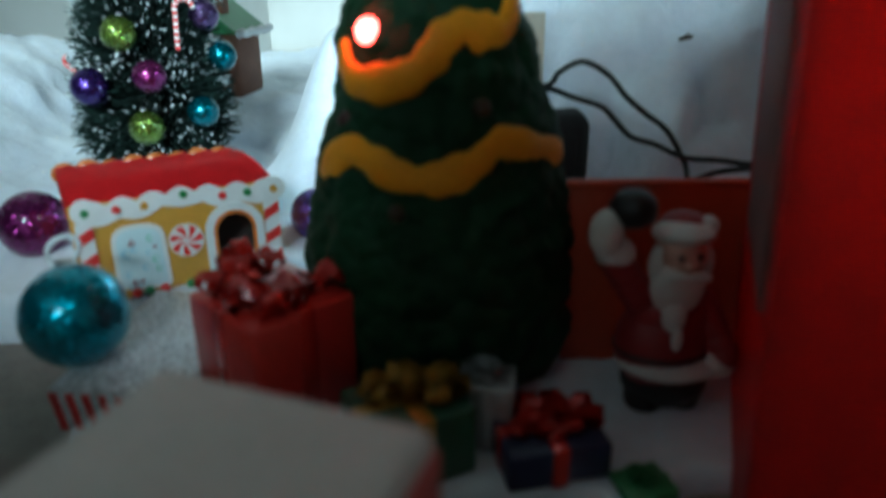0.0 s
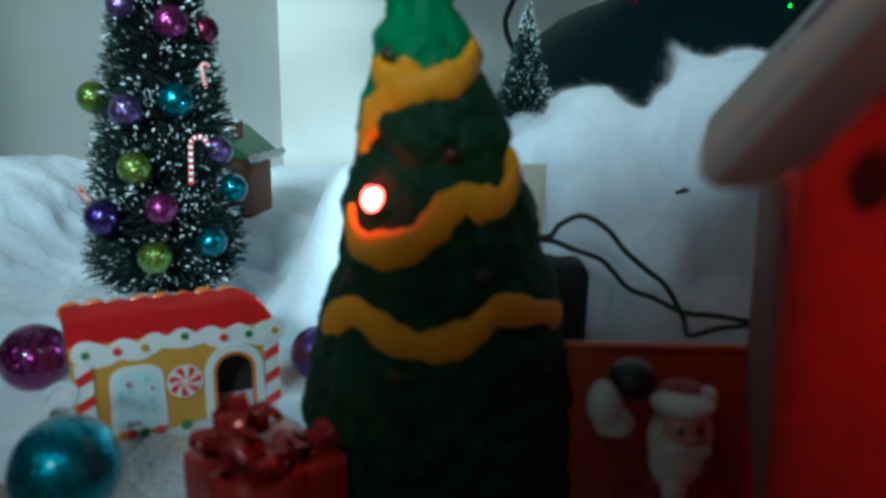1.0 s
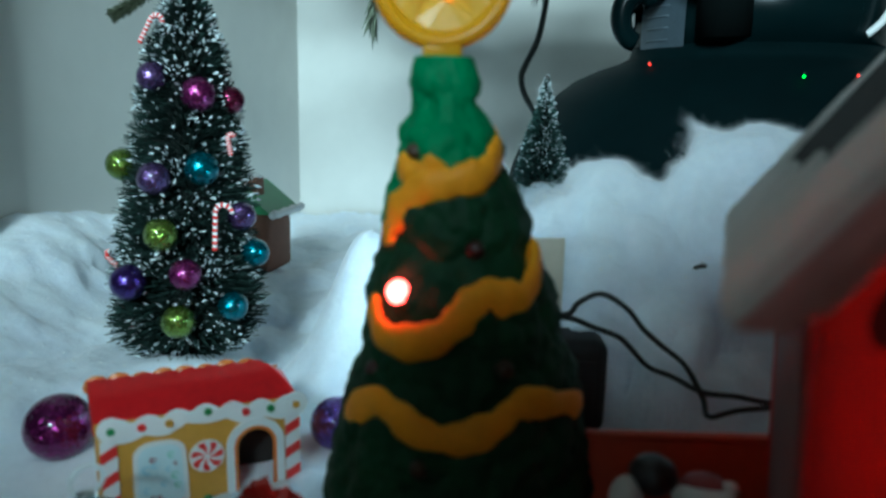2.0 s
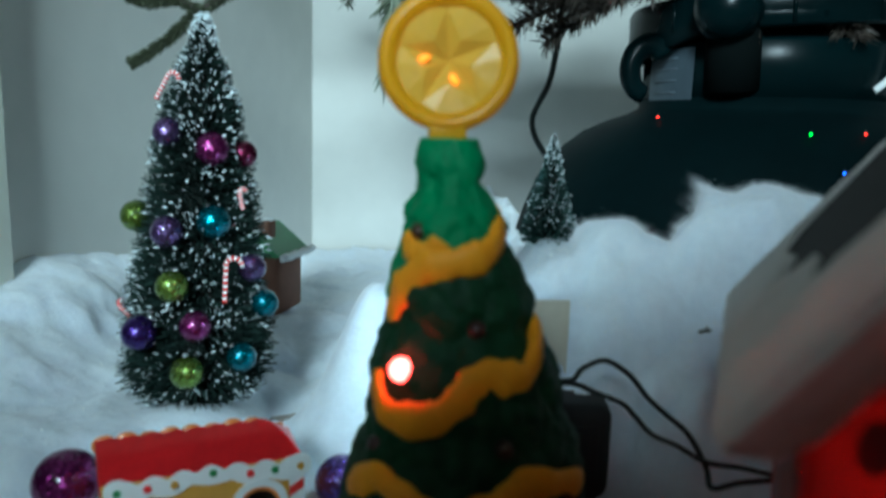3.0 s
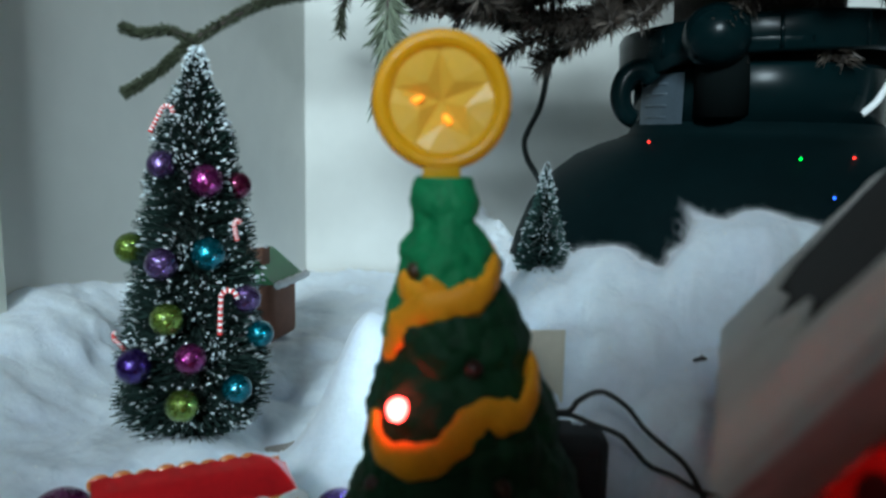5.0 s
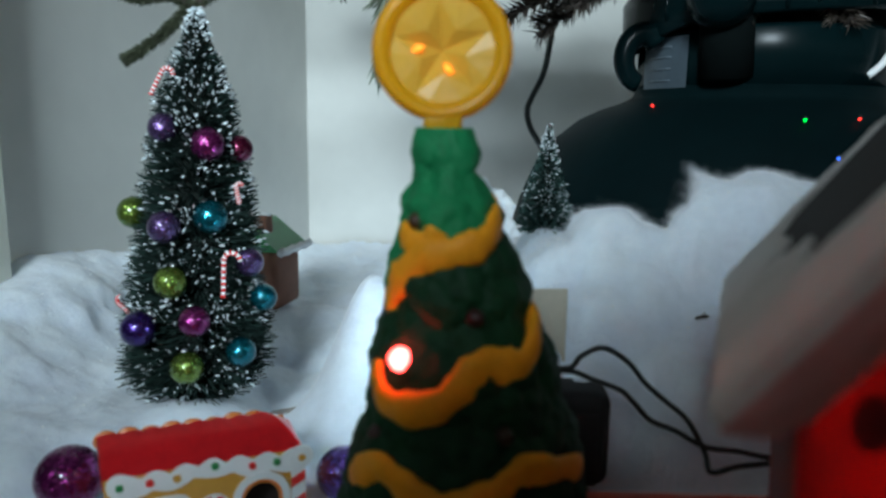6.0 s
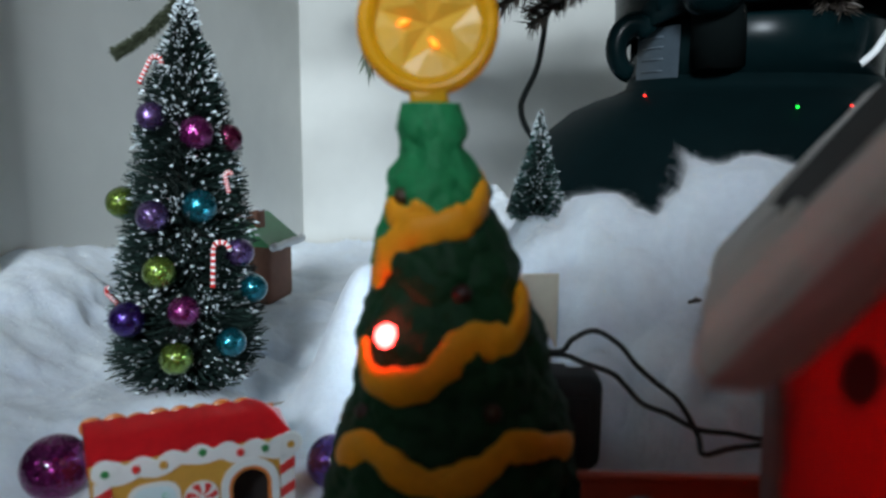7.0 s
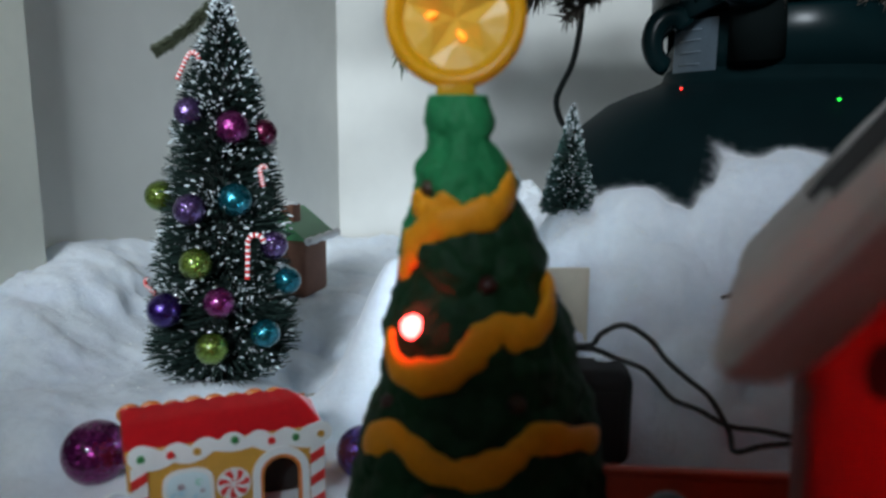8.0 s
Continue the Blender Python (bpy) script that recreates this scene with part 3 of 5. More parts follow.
def build_toy_tree():
    t = thing("light_up_tree", (tree_x(0), TREE_Y, -0.018), "moulded green light-up plastic tree with yellow garlands and star top", "christmas tree")
    inv = Matrix.Translation((-tree_x(0), -TREE_Y, 0.018))

    def here(bm):
        bm.transform(inv)
        return bm

    garlands = [
        [(-120, 0.0450), (-100, 0.0402), (-84, 0.0388), (-67, 0.0415), (-49, 0.0490), (-36, 0.0478), (-24, 0.0449), (-13, 0.0437), (-2, 0.0446), (10, 0.0472), (18, 0.0501), (27, 0.0514), (40, 0.0496), (65, 0.0448), (85, 0.0440), (110, 0.0453)],
        [(-120, 0.0790), (-100, 0.0765), (-82, 0.0745), (-64, 0.0708), (-52, 0.0662), (-35, 0.0656), (-18, 0.0677), (-5, 0.0722), (5, 0.0768), (14, 0.0789), (25, 0.0775), (36, 0.0772), (51, 0.0815), (74, 0.0858), (110, 0.0883)],
        [(-74, 0.0900), (-63, 0.0935), (-49, 0.0986), (-30, 0.1038), (-6, 0.1060), (17, 0.1074), (38, 0.1102), (67, 0.1138), (90, 0.1158), (115, 0.1173)],
        [(-62, 0.1098), (-50, 0.1086), (-36, 0.1074), (-22, 0.1086), (-14, 0.1116)],
    ]
    # body, its green darkened for shade below the highest garland, paler above
    zs = [-0.018 + 0.156 * k / 200 for k in range(201)]
    bm = lathe([(tree_r(z), z) for z in zs], 220, (0, TREE_Y), tree_x, tree_bump)
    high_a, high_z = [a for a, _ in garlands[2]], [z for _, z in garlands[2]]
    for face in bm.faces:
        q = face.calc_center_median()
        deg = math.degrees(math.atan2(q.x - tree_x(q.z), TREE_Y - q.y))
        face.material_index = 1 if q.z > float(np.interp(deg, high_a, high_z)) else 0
    ob = link_bm("foliage", here(bm), TREE_SHADED, TREE_TIP)
    ob.parent = t
    tagged(ob, "moulded knobbly green boughs, darkened for shade below the tip")
    for g, rad in zip(garlands, (0.0050, 0.0052, 0.0050, 0.0040)):
        pts = smooth_path([tree_point(a, z, 0.0010 - 0.0034 * step(abs(a), 48, 85)) for a, z in g], 6)
        bm = tube(pts, lambda s: rad * (0.9 + 0.1 * math.sin(s * 37) + 0.06 * math.sin(s * 91)), 14, flat=0.46)
        part("garland", here(bm), GARLAND, t, "yellow moulded garland swag")
    bulbs = [(-45, 0.1132, BULB_AMBER), (10, 0.0895, BULB_OFF), (-41, 0.0778, BULB_RED), (-58, 0.0556, BULB_OFF), (17, 0.0601, BULB_AMBER), (-21, 0.0356, BULB_AMBER)]
    for a, z, m in bulbs:
        lit = m is BULB_RED
        p = tree_point(a, z, 0.0010 if lit else -0.0002)
        bm = ball(0.0032 if lit else 0.0025, p, 16, 10)
        part("bulb", here(bm), m, t, "lit red bulb" if m is BULB_RED else "dark unlit bulb")
    return t


build_toy_tree()


def build_star(at, r):
    """A round yellow plastic medallion with a raised five-pointed star, on a short neck."""
    s = thing("star_topper", at, "round yellow translucent star topper on the green tree", "tree topper")
    # disc: revolve about y
    prof = [(0.0, 0.0072), (0.70 * r, 0.0072), (0.715 * r, 0.0030), (0.74 * r, 0.0021), (0.79 * r, 0.0012), (0.85 * r, 0.0005), (0.90 * r, 0.0004), (0.95 * r, 0.0010), (0.985 * r, 0.0022), (1.0 * r, 0.0040), (0.985 * r, 0.0064), (0.93 * r, 0.0078), (0.0, 0.0084)]
    bm = bmesh.new()
    seg, rings = 72, []
    for rr, y in prof:
        rings.append([bm.verts.new((max(rr, 1e-5) * math.cos(6.28318 * k / seg), y, max(rr, 1e-5) * math.sin(6.28318 * k / seg))) for k in range(seg)])
    for a, b in zip(rings, rings[1:]):
        for k in range(seg):
            bm.faces.new((a[k], a[(k + 1) % seg], b[(k + 1) % seg], b[k]))
    bmesh.ops.remove_doubles(bm, verts=bm.verts, dist=1e-5)
    part("medallion", bm, STAR, s, "amber yellow translucent disc with a raised rim")
    # face plate with the star pressed into it
    turn = math.pi / 2 + 0.07
    bm = bmesh.new()
    rim = [bm.verts.new((0.735 * r * math.cos(turn + math.pi * k / 30), 0.0022, 0.735 * r * math.sin(turn + math.pi * k / 30))) for k in range(60)]
    tips = [bm.verts.new(((0.70, 0.33)[k % 2] * r * math.cos(turn + math.pi * k / 5), 0.0030, (0.70, 0.33)[k % 2] * r * math.sin(turn + math.pi * k / 5))) for k in range(10)]
    for k in range(10):
        for q in range(3):
            bm.faces.new((tips[k], rim[6 * k + q], rim[6 * k + q + 1]))
            bm.faces.new((tips[(k + 1) % 10], rim[(6 * k + q + 3) % 60], rim[(6 * k + q + 4) % 60]))
        bm.faces.new((tips[k], rim[6 * k + 3], tips[(k + 1) % 10]))
    plate = part("face_plate", bm, STAR_PALE, s, "paler yellow face", smooth=False)
    bm = bmesh.new()
    ring = [bm.verts.new(v) for v in [((0.70, 0.33)[k % 2] * r * math.cos(turn + math.pi * k / 5), 0.0030, (0.70, 0.33)[k % 2] * r * math.sin(turn + math.pi * k / 5)) for k in range(10)]]
    deep = bm.verts.new((0, 0.0068, 0))
    for k in range(10):
        bm.faces.new((deep, ring[k], ring[(k + 1) % 10]))
    part("star", bm, STAR_PALE, plate, "five-pointed star pressed into the face", smooth=False)
    bm = block(0.0105, 0.006, 0.007, (0.0003, 0.0040, -r - 0.0006), 0.0012)
    part("neck", bm, STAR, s)
    for x, z, tilt in ((-0.0066, 0.0002, -20), (0.0016, -0.0050, 50)):
        bm = ball(0.0009, (0, 0, 0), 12, 8, (1.9, 0.7, 0.9))
        bm.transform(pose(x, 0.0026, z, 0, tilt, 0))
        part("bulb", bm, BULB_ORANGE, s, "small orange bulb glowing in the star")
    return s


build_star((0.0223, 0.2385, 0.1588), 0.0192)


# ---- bottle-brush trees ----
def brush_tree(name, base, top, radii, n, frost, label, bristle, tip, seed, wob=0.12, base_disc=None, grain=1.0):
    """radii: (share of the height, radius)."""
    rng = random.Random(seed)
    t = thing(name, base, label, "bottle brush tree")
    axis = Vector(top) - Vector(base)
    hs, rs = [a for a, _ in radii], [b for _, b in radii]
    up = axis.normalized()
    bm = tube([axis * k / 10 for k in range(11)], 0.0011, 6)
    part("stem", bm, BARK, t, "twisted wire stem")
    # solid dark core stands for the shade deep among the bristles
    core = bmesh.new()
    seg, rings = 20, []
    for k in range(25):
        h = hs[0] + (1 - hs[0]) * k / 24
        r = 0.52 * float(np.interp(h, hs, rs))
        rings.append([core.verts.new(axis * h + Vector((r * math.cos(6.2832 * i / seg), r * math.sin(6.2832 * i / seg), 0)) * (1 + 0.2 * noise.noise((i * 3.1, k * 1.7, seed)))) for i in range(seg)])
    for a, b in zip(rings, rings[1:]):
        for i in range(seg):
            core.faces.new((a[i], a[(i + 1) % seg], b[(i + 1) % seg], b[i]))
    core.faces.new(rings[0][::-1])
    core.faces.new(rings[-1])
    part("core", core, CORE_SHADE, t, "solid dark core for the shade among the bristles")
    verts, faces, fv, ff = [], [], [], []
    for i in range(n):
        h = hs[0] + (1 - hs[0]) * (1 - math.sqrt(rng.random())) * 1.0 if rng.random() < 0.55 else rng.uniform(hs[0], 1.0)
        band = 1 + 0.07 * math.sin(h * 60)
        clump = noise.noise((h * 16, seed, 0.0))
        a = rng.uniform(0, 2 * math.pi)
        r = float(np.interp(h, hs, rs)) * band * (1 + wob * noise.noise((math.cos(a) * 2.2, math.sin(a) * 2.2, h * 14))) * rng.uniform(0.86, 0.97)
        lift = rng.uniform(-0.10, 0.60) + 0.3 * clump + 0.25 * (1 - step(h, 0.0, 0.15))
        w = Vector((math.cos(a), math.sin(a), lift)).normalized()
        p0 = axis * h + w * r * 0.35
        p1 = axis * h + w * r
        side = w.cross(Vector((rng.uniform(-1, 1), rng.uniform(-1, 1), 1.0))).normalized() * rng.uniform(0.00022, 0.00046)
        k = len(verts)
        verts += [p0 - side, p0 + side, p1 + side * 0.85, p1 - side * 0.85]
        faces.append((k, k + 1, k + 2, k + 3))
        patch = 0.35 + 1.05 * step(noise.noise(p1 * 75 + Vector((seed, 0, 0))), -0.25, 0.25)
        if rng.random() < frost * patch * (0.55 + 0.9 * step(clump + 0.4, 0, 1)) * (1 + 0.5 * step(h, 0.72, 0.9) + 2.0 * step(h, 0.93, 1.0) + 1.0 * (1 - step(h, 0.04, 0.16))):
            q = p1 - w * r * rng.uniform(0.0, 0.10)
            s = rng.uniform(0.00035, 0.00105) * grain
            c = len(fv)
            e1 = (w + Vector((rng.uniform(-1, 1), rng.uniform(-1, 1), rng.uniform(-1, 1))) * 0.5).normalized()
            e2 = e1.cross(Vector((rng.uniform(-1, 1), rng.uniform(-1, 1), rng.uniform(-1, 1)))).normalized() * rng.uniform(0.6, 1.0)
            e3 = e1.cross(e2).normalized() * rng.uniform(0.5, 0.9)
            e1 *= rng.uniform(0.9, 2.0)
            fv += [q + e1 * s * 1.5, q - e1 * s * 1.5, q + e2 * s, q - e2 * s, q + e3 * s, q - e3 * s]
            for x, y, z in ((0, 2, 4), (2, 1, 4), (1, 3, 4), (3, 0, 4), (2, 0, 5), (1, 2, 5), (3, 1, 5), (0, 3, 5)):
                ff.append((c + x, c + y, c + z))
    for nm, vv, fc, m, lab in (("bristles", verts, faces, bristle, "stiff dark green bristles"), ("flocking", fv, ff, tip, "white flocked snow on the bristle tips")):
        data = bpy.data.meshes.new(nm)
        data.from_pydata(vv, [], fc)
        data.materials.append(m)
        ob = tagged(new(nm, data), lab, kind="stuff")
        ob.parent = t
    if base_disc:
        bm = lathe([(base_disc, -0.003), (base_disc, 0.0005), (base_disc * 0.8, 0.003), (base_disc * 0.4, 0.0045)], 32)
        part("base", bm, FLOCK, t, "round frosted white base")
    return t


BRUSH = ((-0.0998, 0.4012, -0.0110), (-0.0930, 0.4012, 0.1900))
brush_tree("bottle_brush_tree", *BRUSH, [(0.04, 0.0345), (0.10, 0.0388), (0.22, 0.0390), (0.50, 0.0308), (0.64, 0.0268), (0.82, 0.0170), (0.92, 0.0089), (1.0, 0.0023)],
           20000, 0.15, "dark green bottle brush tree with flocked tips standing in cotton snow", BRISTLE, FLOCK, 11, wob=0.13, base_disc=0.022)
brush_tree("miniature_tree", (0.0742, 0.380, 0.084), (0.0748, 0.380, 0.139), [(0.08, 0.0150), (0.2, 0.0138), (0.6, 0.0070), (1.0, 0.0010)],
           4200, 0.16, "small frosted green bottle brush tree on the snow bank", BRISTLE_FROST, FLOCK, 12, base_disc=0.006, grain=0.6)


# ---- ornaments ----
def ornament(at, r, material, label, group="", cap_dir=(0, 0, 1), loop=False, name="ornament_ball"):
    t = thing(name, at, label, "ornament", group)
    w = Vector(cap_dir).normalized()
    part("ball", ball(r, u=36, v=24), material, t)
    m = Vector((0, 0, 1)).rotation_difference(w).to_matrix().to_4x4()
    bm = lathe([(r * 0.20, r * 0.95), (r * 0.21, r * 1.0), (r * 0.20, r * 1.16), (r * 0.10, r * 1.19)], 14)
    bm.transform(m)
    cap = part("cap", bm, METAL, t, "small metal cap")
    if loop:
        pts = [(0.34 * r * math.cos(a), 0, r * 1.42 + 0.30 * r * math.sin(a)) for a in [math.pi * 2 * k / 20 for k in range(21)]]
        bm = tube(pts, r * 0.06, 6)
        bm.transform(m)
        part("loop", bm, CLEAR_LOOP, cap, "white ribbon hanging loop")
    return t


def brush_axis(z):
    k = (z - BRUSH[0][2]) / (BRUSH[1][2] - BRUSH[0][2])
    return Vector(BRUSH[0]).lerp(Vector(BRUSH[1]), k)


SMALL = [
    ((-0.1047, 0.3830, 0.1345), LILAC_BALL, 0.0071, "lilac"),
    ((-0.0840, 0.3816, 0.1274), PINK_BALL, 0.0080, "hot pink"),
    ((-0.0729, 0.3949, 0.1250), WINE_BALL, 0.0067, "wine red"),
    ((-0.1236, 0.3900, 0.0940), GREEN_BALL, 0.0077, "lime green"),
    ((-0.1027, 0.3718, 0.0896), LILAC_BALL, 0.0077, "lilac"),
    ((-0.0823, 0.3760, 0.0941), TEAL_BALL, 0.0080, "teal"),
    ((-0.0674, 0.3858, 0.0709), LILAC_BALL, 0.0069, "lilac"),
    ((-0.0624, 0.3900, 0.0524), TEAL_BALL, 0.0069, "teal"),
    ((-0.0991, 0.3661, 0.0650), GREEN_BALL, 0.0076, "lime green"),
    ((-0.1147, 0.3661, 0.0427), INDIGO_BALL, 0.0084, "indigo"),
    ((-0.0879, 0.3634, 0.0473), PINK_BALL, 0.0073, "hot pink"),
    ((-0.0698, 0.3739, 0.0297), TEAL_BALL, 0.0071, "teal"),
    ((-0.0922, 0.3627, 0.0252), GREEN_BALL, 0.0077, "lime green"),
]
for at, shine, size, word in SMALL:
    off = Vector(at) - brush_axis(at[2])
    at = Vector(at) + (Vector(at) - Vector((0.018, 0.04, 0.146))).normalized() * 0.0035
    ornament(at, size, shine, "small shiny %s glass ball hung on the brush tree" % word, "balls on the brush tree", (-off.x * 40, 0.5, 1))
ornament((-0.1172, 0.300, 0.0029), 0.0126, BIG_PURPLE, "magenta glitter ball ornament lying in the snow", "large ball ornaments", (0.9, 0.5, 0.3))
ornament((-0.0703, 0.220, 0.0046), 0.0142, BIG_TEAL, "teal glitter ball ornament lying beside the tin house", "large ball ornaments", (-0.35, 0.75, 0.75), True)
ornament((-0.0138, 0.310, 0.0004), 0.0108, BIG_VIOLET, "violet glitter ball ornament behind the light-up tree", "large ball ornaments", (0.8, 0.4, 0.5))


def candy_cane(at, h, turn, lean):
    t = thing("candy_cane", at, "tiny red and white candy cane on the brush tree", "candy cane", "candy canes on the brush tree", turn)
    r = h * 0.16
    pts = [(0, 0, h * 0.75 * k / 12) for k in range(13)] + [(r - r * math.cos(a), 0, h * 0.75 + r * math.sin(a)) for a in [math.pi * k / 10 for k in range(1, 11)]]
    pts = [pose(0, 0, 0, 0, lean, 0) @ Vector(p) for p in pts]
    cane = part("cane", tube(pts, 0.0011, 8), TIN_WHITE, t)
    for k in range(0, len(pts) - 1, 2):
        part("stripe", tube(pts[k:k + 2], 0.00124, 8), TIN_RED, cane, "red stripe")


candy_cane((-0.0762, 0.3700, 0.0571), 0.0235, 0, 3)
candy_cane((-0.1113, 0.3876, 0.1497), 0.0165, 0, 28)
candy_cane((-0.1265, 0.385, 0.0451), 0.0110, -30, -62)
candy_cane((-0.0695, 0.3785, 0.1003), 0.010, 40, -10)


# ---- gingerbread tin ----
def headed(x0, x1, z0, z1):
    """A panel with a low arched head, a little wider at the foot."""
    cx, hx, spring = (x0 + x1) / 2, (x1 - x0) / 2, z1 - (z1 - z0) * 0.26
    foot = hx * 1.04
    out = [(cx - foot, z0 + 0.0010), (cx - foot + 0.0012, z0), (cx + foot - 0.0012, z0), (cx + foot, z0 + 0.0010)]
    for k in range(21):
        a = math.pi * k / 20
        c, s = math.cos(a), math.sin(a)
        out.append((cx + hx * math.copysign(abs(c) ** 0.7, c), spring + (z1 - spring) * abs(s) ** 0.8))
    return out


def build_tin():
    t = thing("tin_house", (-0.0828, 0.2620, -0.0115), "small printed tin gingerbread house with red roof in the snow", "tin house", turn=22.7)
    W, D, H, LEFT = 0.062, 0.034, 0.0335, -0.0036
    door = arch(0.0408, 0.0535, 0.0, 0.0240)
    # front wall with the doorway cut through it
    head = [(x, z) for x, z in door[2:]]
    outline = [(LEFT, 0), (0.0408, 0)] + head[::-1] + [(0.0535, 0), (W + 0.0008, 0), (W + 0.0008, H), (LEFT, H)]
    part("front_wall", slab(outline, 0.0008, Matrix.Translation((0, 0.0008, 0))), TIN_GOLD, t, "golden brown printed front with a doorway", smooth=False)
    part("back_wall", block(W - LEFT, 0.0008, H, ((W + LEFT) / 2, D, H / 2)), TIN_ORANGE, t, smooth=False)
    for x in (LEFT + 0.0002, W - 0.0002):
        bm = slab([(0, 0), (D - 0.0012, 0), (D - 0.0012, H - 0.005), (D / 2, H - 0.003), (0, H - 0.005)], 0.0008, Matrix.Translation((x, 0.0010, 0)) @ pose(0, 0, 0, 0, 0, 90))
        part("side_wall", bm, TIN_ORANGE, t, "orange side of the tin", smooth=False)
    # dark floor and added dark sheet give the doorway its inner shade
    part("floor_plate", block(W - 0.002, D - 0.003, 0.0008, (W / 2, D / 2, 0.0006)), INNER_SHADE, t, smooth=False)
    part("shade_sheet", block(0.024, 0.0006, 0.028, (0.047, 0.012, 0.0145)), INNER_SHADE, t, "dark sheet for the shade inside the tin", smooth=False)
    # roof: front slope with rolled, scalloped ridge edge, and back slope
    bm = bmesh.new()
    n = 44
    rows = []
    for j in range(7):
        s = j / 6
        row = []
        for i in range(n + 1):
            k = i / n
            u = (-0.0040 + 0.0690 * k) * (1 - s) + (-0.0055 + 0.0590 * k) * s
            w = 0.0010 + 0.0185 * s
            v = H - 0.0040 + 0.0118 * math.sin(s * math.pi / 2)
            if j == 6:
                v += 0.0009 * abs(math.sin(math.pi * k * 8))
            row.append(bm.verts.new((u, w, v)))
        rows.append(row)
    for a, b in zip(rows, rows[1:]):
        for i in range(n):
            bm.faces.new((a[i], a[i + 1], b[i + 1], b[i]))
    geom = bmesh.ops.solidify(bm, geom=bm.faces[:], thickness=0.0010)
    part("roof", bm, TIN_ROOF, t, "glossy red tin roof with a scalloped ridge")
    bm = bmesh.new()
    pts = [bm.verts.new(p) for p in ((-0.0055, 0.0200, H + 0.0065), (0.0530, 0.0200, H + 0.0065), (0.0645, D + 0.003, H - 0.004), (-0.004, D + 0.003, H - 0.004))]
    bm.faces.new(pts)
    bmesh.ops.solidify(bm, geom=bm.faces[:], thickness=0.0010)
    part("roof", bm, TIN_ROOF, t, smooth=False)
    for low, high in ((0.0650, 0.0535), (-0.0040, -0.0055)):
        bm = bmesh.new()
        rim = [bm.verts.new((low + (high - low) * math.sin(q * math.pi / 2), 0.0012 + 0.0188 * q, H - 0.0042 + 0.0118 * math.sin(q * math.pi / 2))) for q in (0, 0.25, 0.5, 0.75, 1)]
        rim += [bm.verts.new((low, D + 0.0028, H - 0.0040)), bm.verts.new((low, D / 2, H - 0.0050))]
        bm.faces.new(rim)
        bmesh.ops.triangulate(bm, faces=bm.faces[:])
        part("roof_end", bm, TIN_ROOF, t, "red folded end of the roof", smooth=False)
    for k in range(8):
        bm = ball(0.0040, (-0.0025 + 0.0072 * k, 0.0202, H + 0.0056 + 0.0004 * math.sin(k * 2.3)), 16, 10, (1.08, 0.4, 0.95))
        part("ridge_scallop", bm, TIN_ORANGE, t, "orange red rounded ridge edge")
    # printed icing, stripes, window, sweet and door surround
    f = -0.0001
    band = []
    for k in range(61):
        u = -0.0015 + 0.0650 * k / 60
        rise = 0.0046 * math.exp(-((u - 0.0300) / 0.011) ** 2)
        band.append((u, H - 0.0057 - 0.0018 * abs(math.sin(math.pi * (u + 0.0015) / 0.0130)) + rise * 0.6))
    upper = [(u, H - 0.0012 + 0.0024 * abs(math.sin(math.pi * (u + 0.0015) / 0.0092)) + 0.0012 * math.exp(-((u - 0.0300) / 0.012) ** 2)) for u, _ in reversed(band)]
    icing = part("icing", slab(band + upper, 0.0005, Matrix.Translation((0, f, 0))), TIN_WHITE, t, "white icing scallops along the eave", smooth=False)
    for u in (0.0012, 0.0615):
        part("icing_curl", slab(disc_outline(u, H - 0.0022, 0.0042), 0.0009, Matrix.Translation((0, f, 0))), TIN_WHITE, t, "round white icing curl", smooth=False)
    dots = [(0.0012, TIN_GREEN), (0.0105, TIN_RED), (0.0190, TIN_GOLD), (0.0315, TIN_GREEN), (0.0440, TIN_RED), (0.0525, TIN_GREEN), (0.0615, TIN_GOLD)]
    for k, (u, m) in enumerate(dots):
        lift = 0.0022 if k == 3 else 0.0
        part("sugar_drop", slab(disc_outline(u, H - 0.0026 + lift, 0.0013, 14), 0.0013, Matrix.Translation((0, f, 0))), m, icing, "round printed sweet", smooth=False)
    for u0 in (-0.0024, 0.0576):
        post = part("cane_post", slab([(u0, 0), (u0 + 0.0052, 0), (u0 + 0.0052, H - 0.006), (u0, H - 0.006)], 0.0005, Matrix.Translation((0, f, 0))), TIN_WHITE, t, "white cane-striped post", smooth=False)
        for k in range(3):
            z = 0.0020 + 0.0088 * k
            part("stripe", slab([(u0, z), (u0 + 0.0052, z + 0.0028), (u0 + 0.0052, z + 0.0064), (u0, z + 0.0036)], 0.0007, Matrix.Translation((0, f, 0))), TIN_RED, post, "red diagonal stripe", smooth=False)
    window = part("window", slab(headed(0.0072, 0.0240, 0.0015, 0.0250), 0.0005, Matrix.Translation((0, f, 0))), TIN_WHITE, t, "white arched window frame", smooth=False)
    part("window_pane", slab(headed(0.0086, 0.0226, 0.0028, 0.0236), 0.0007, Matrix.Translation((0, f, 0))), TIN_ICE, window, "pale icy blue window pane", smooth=False)
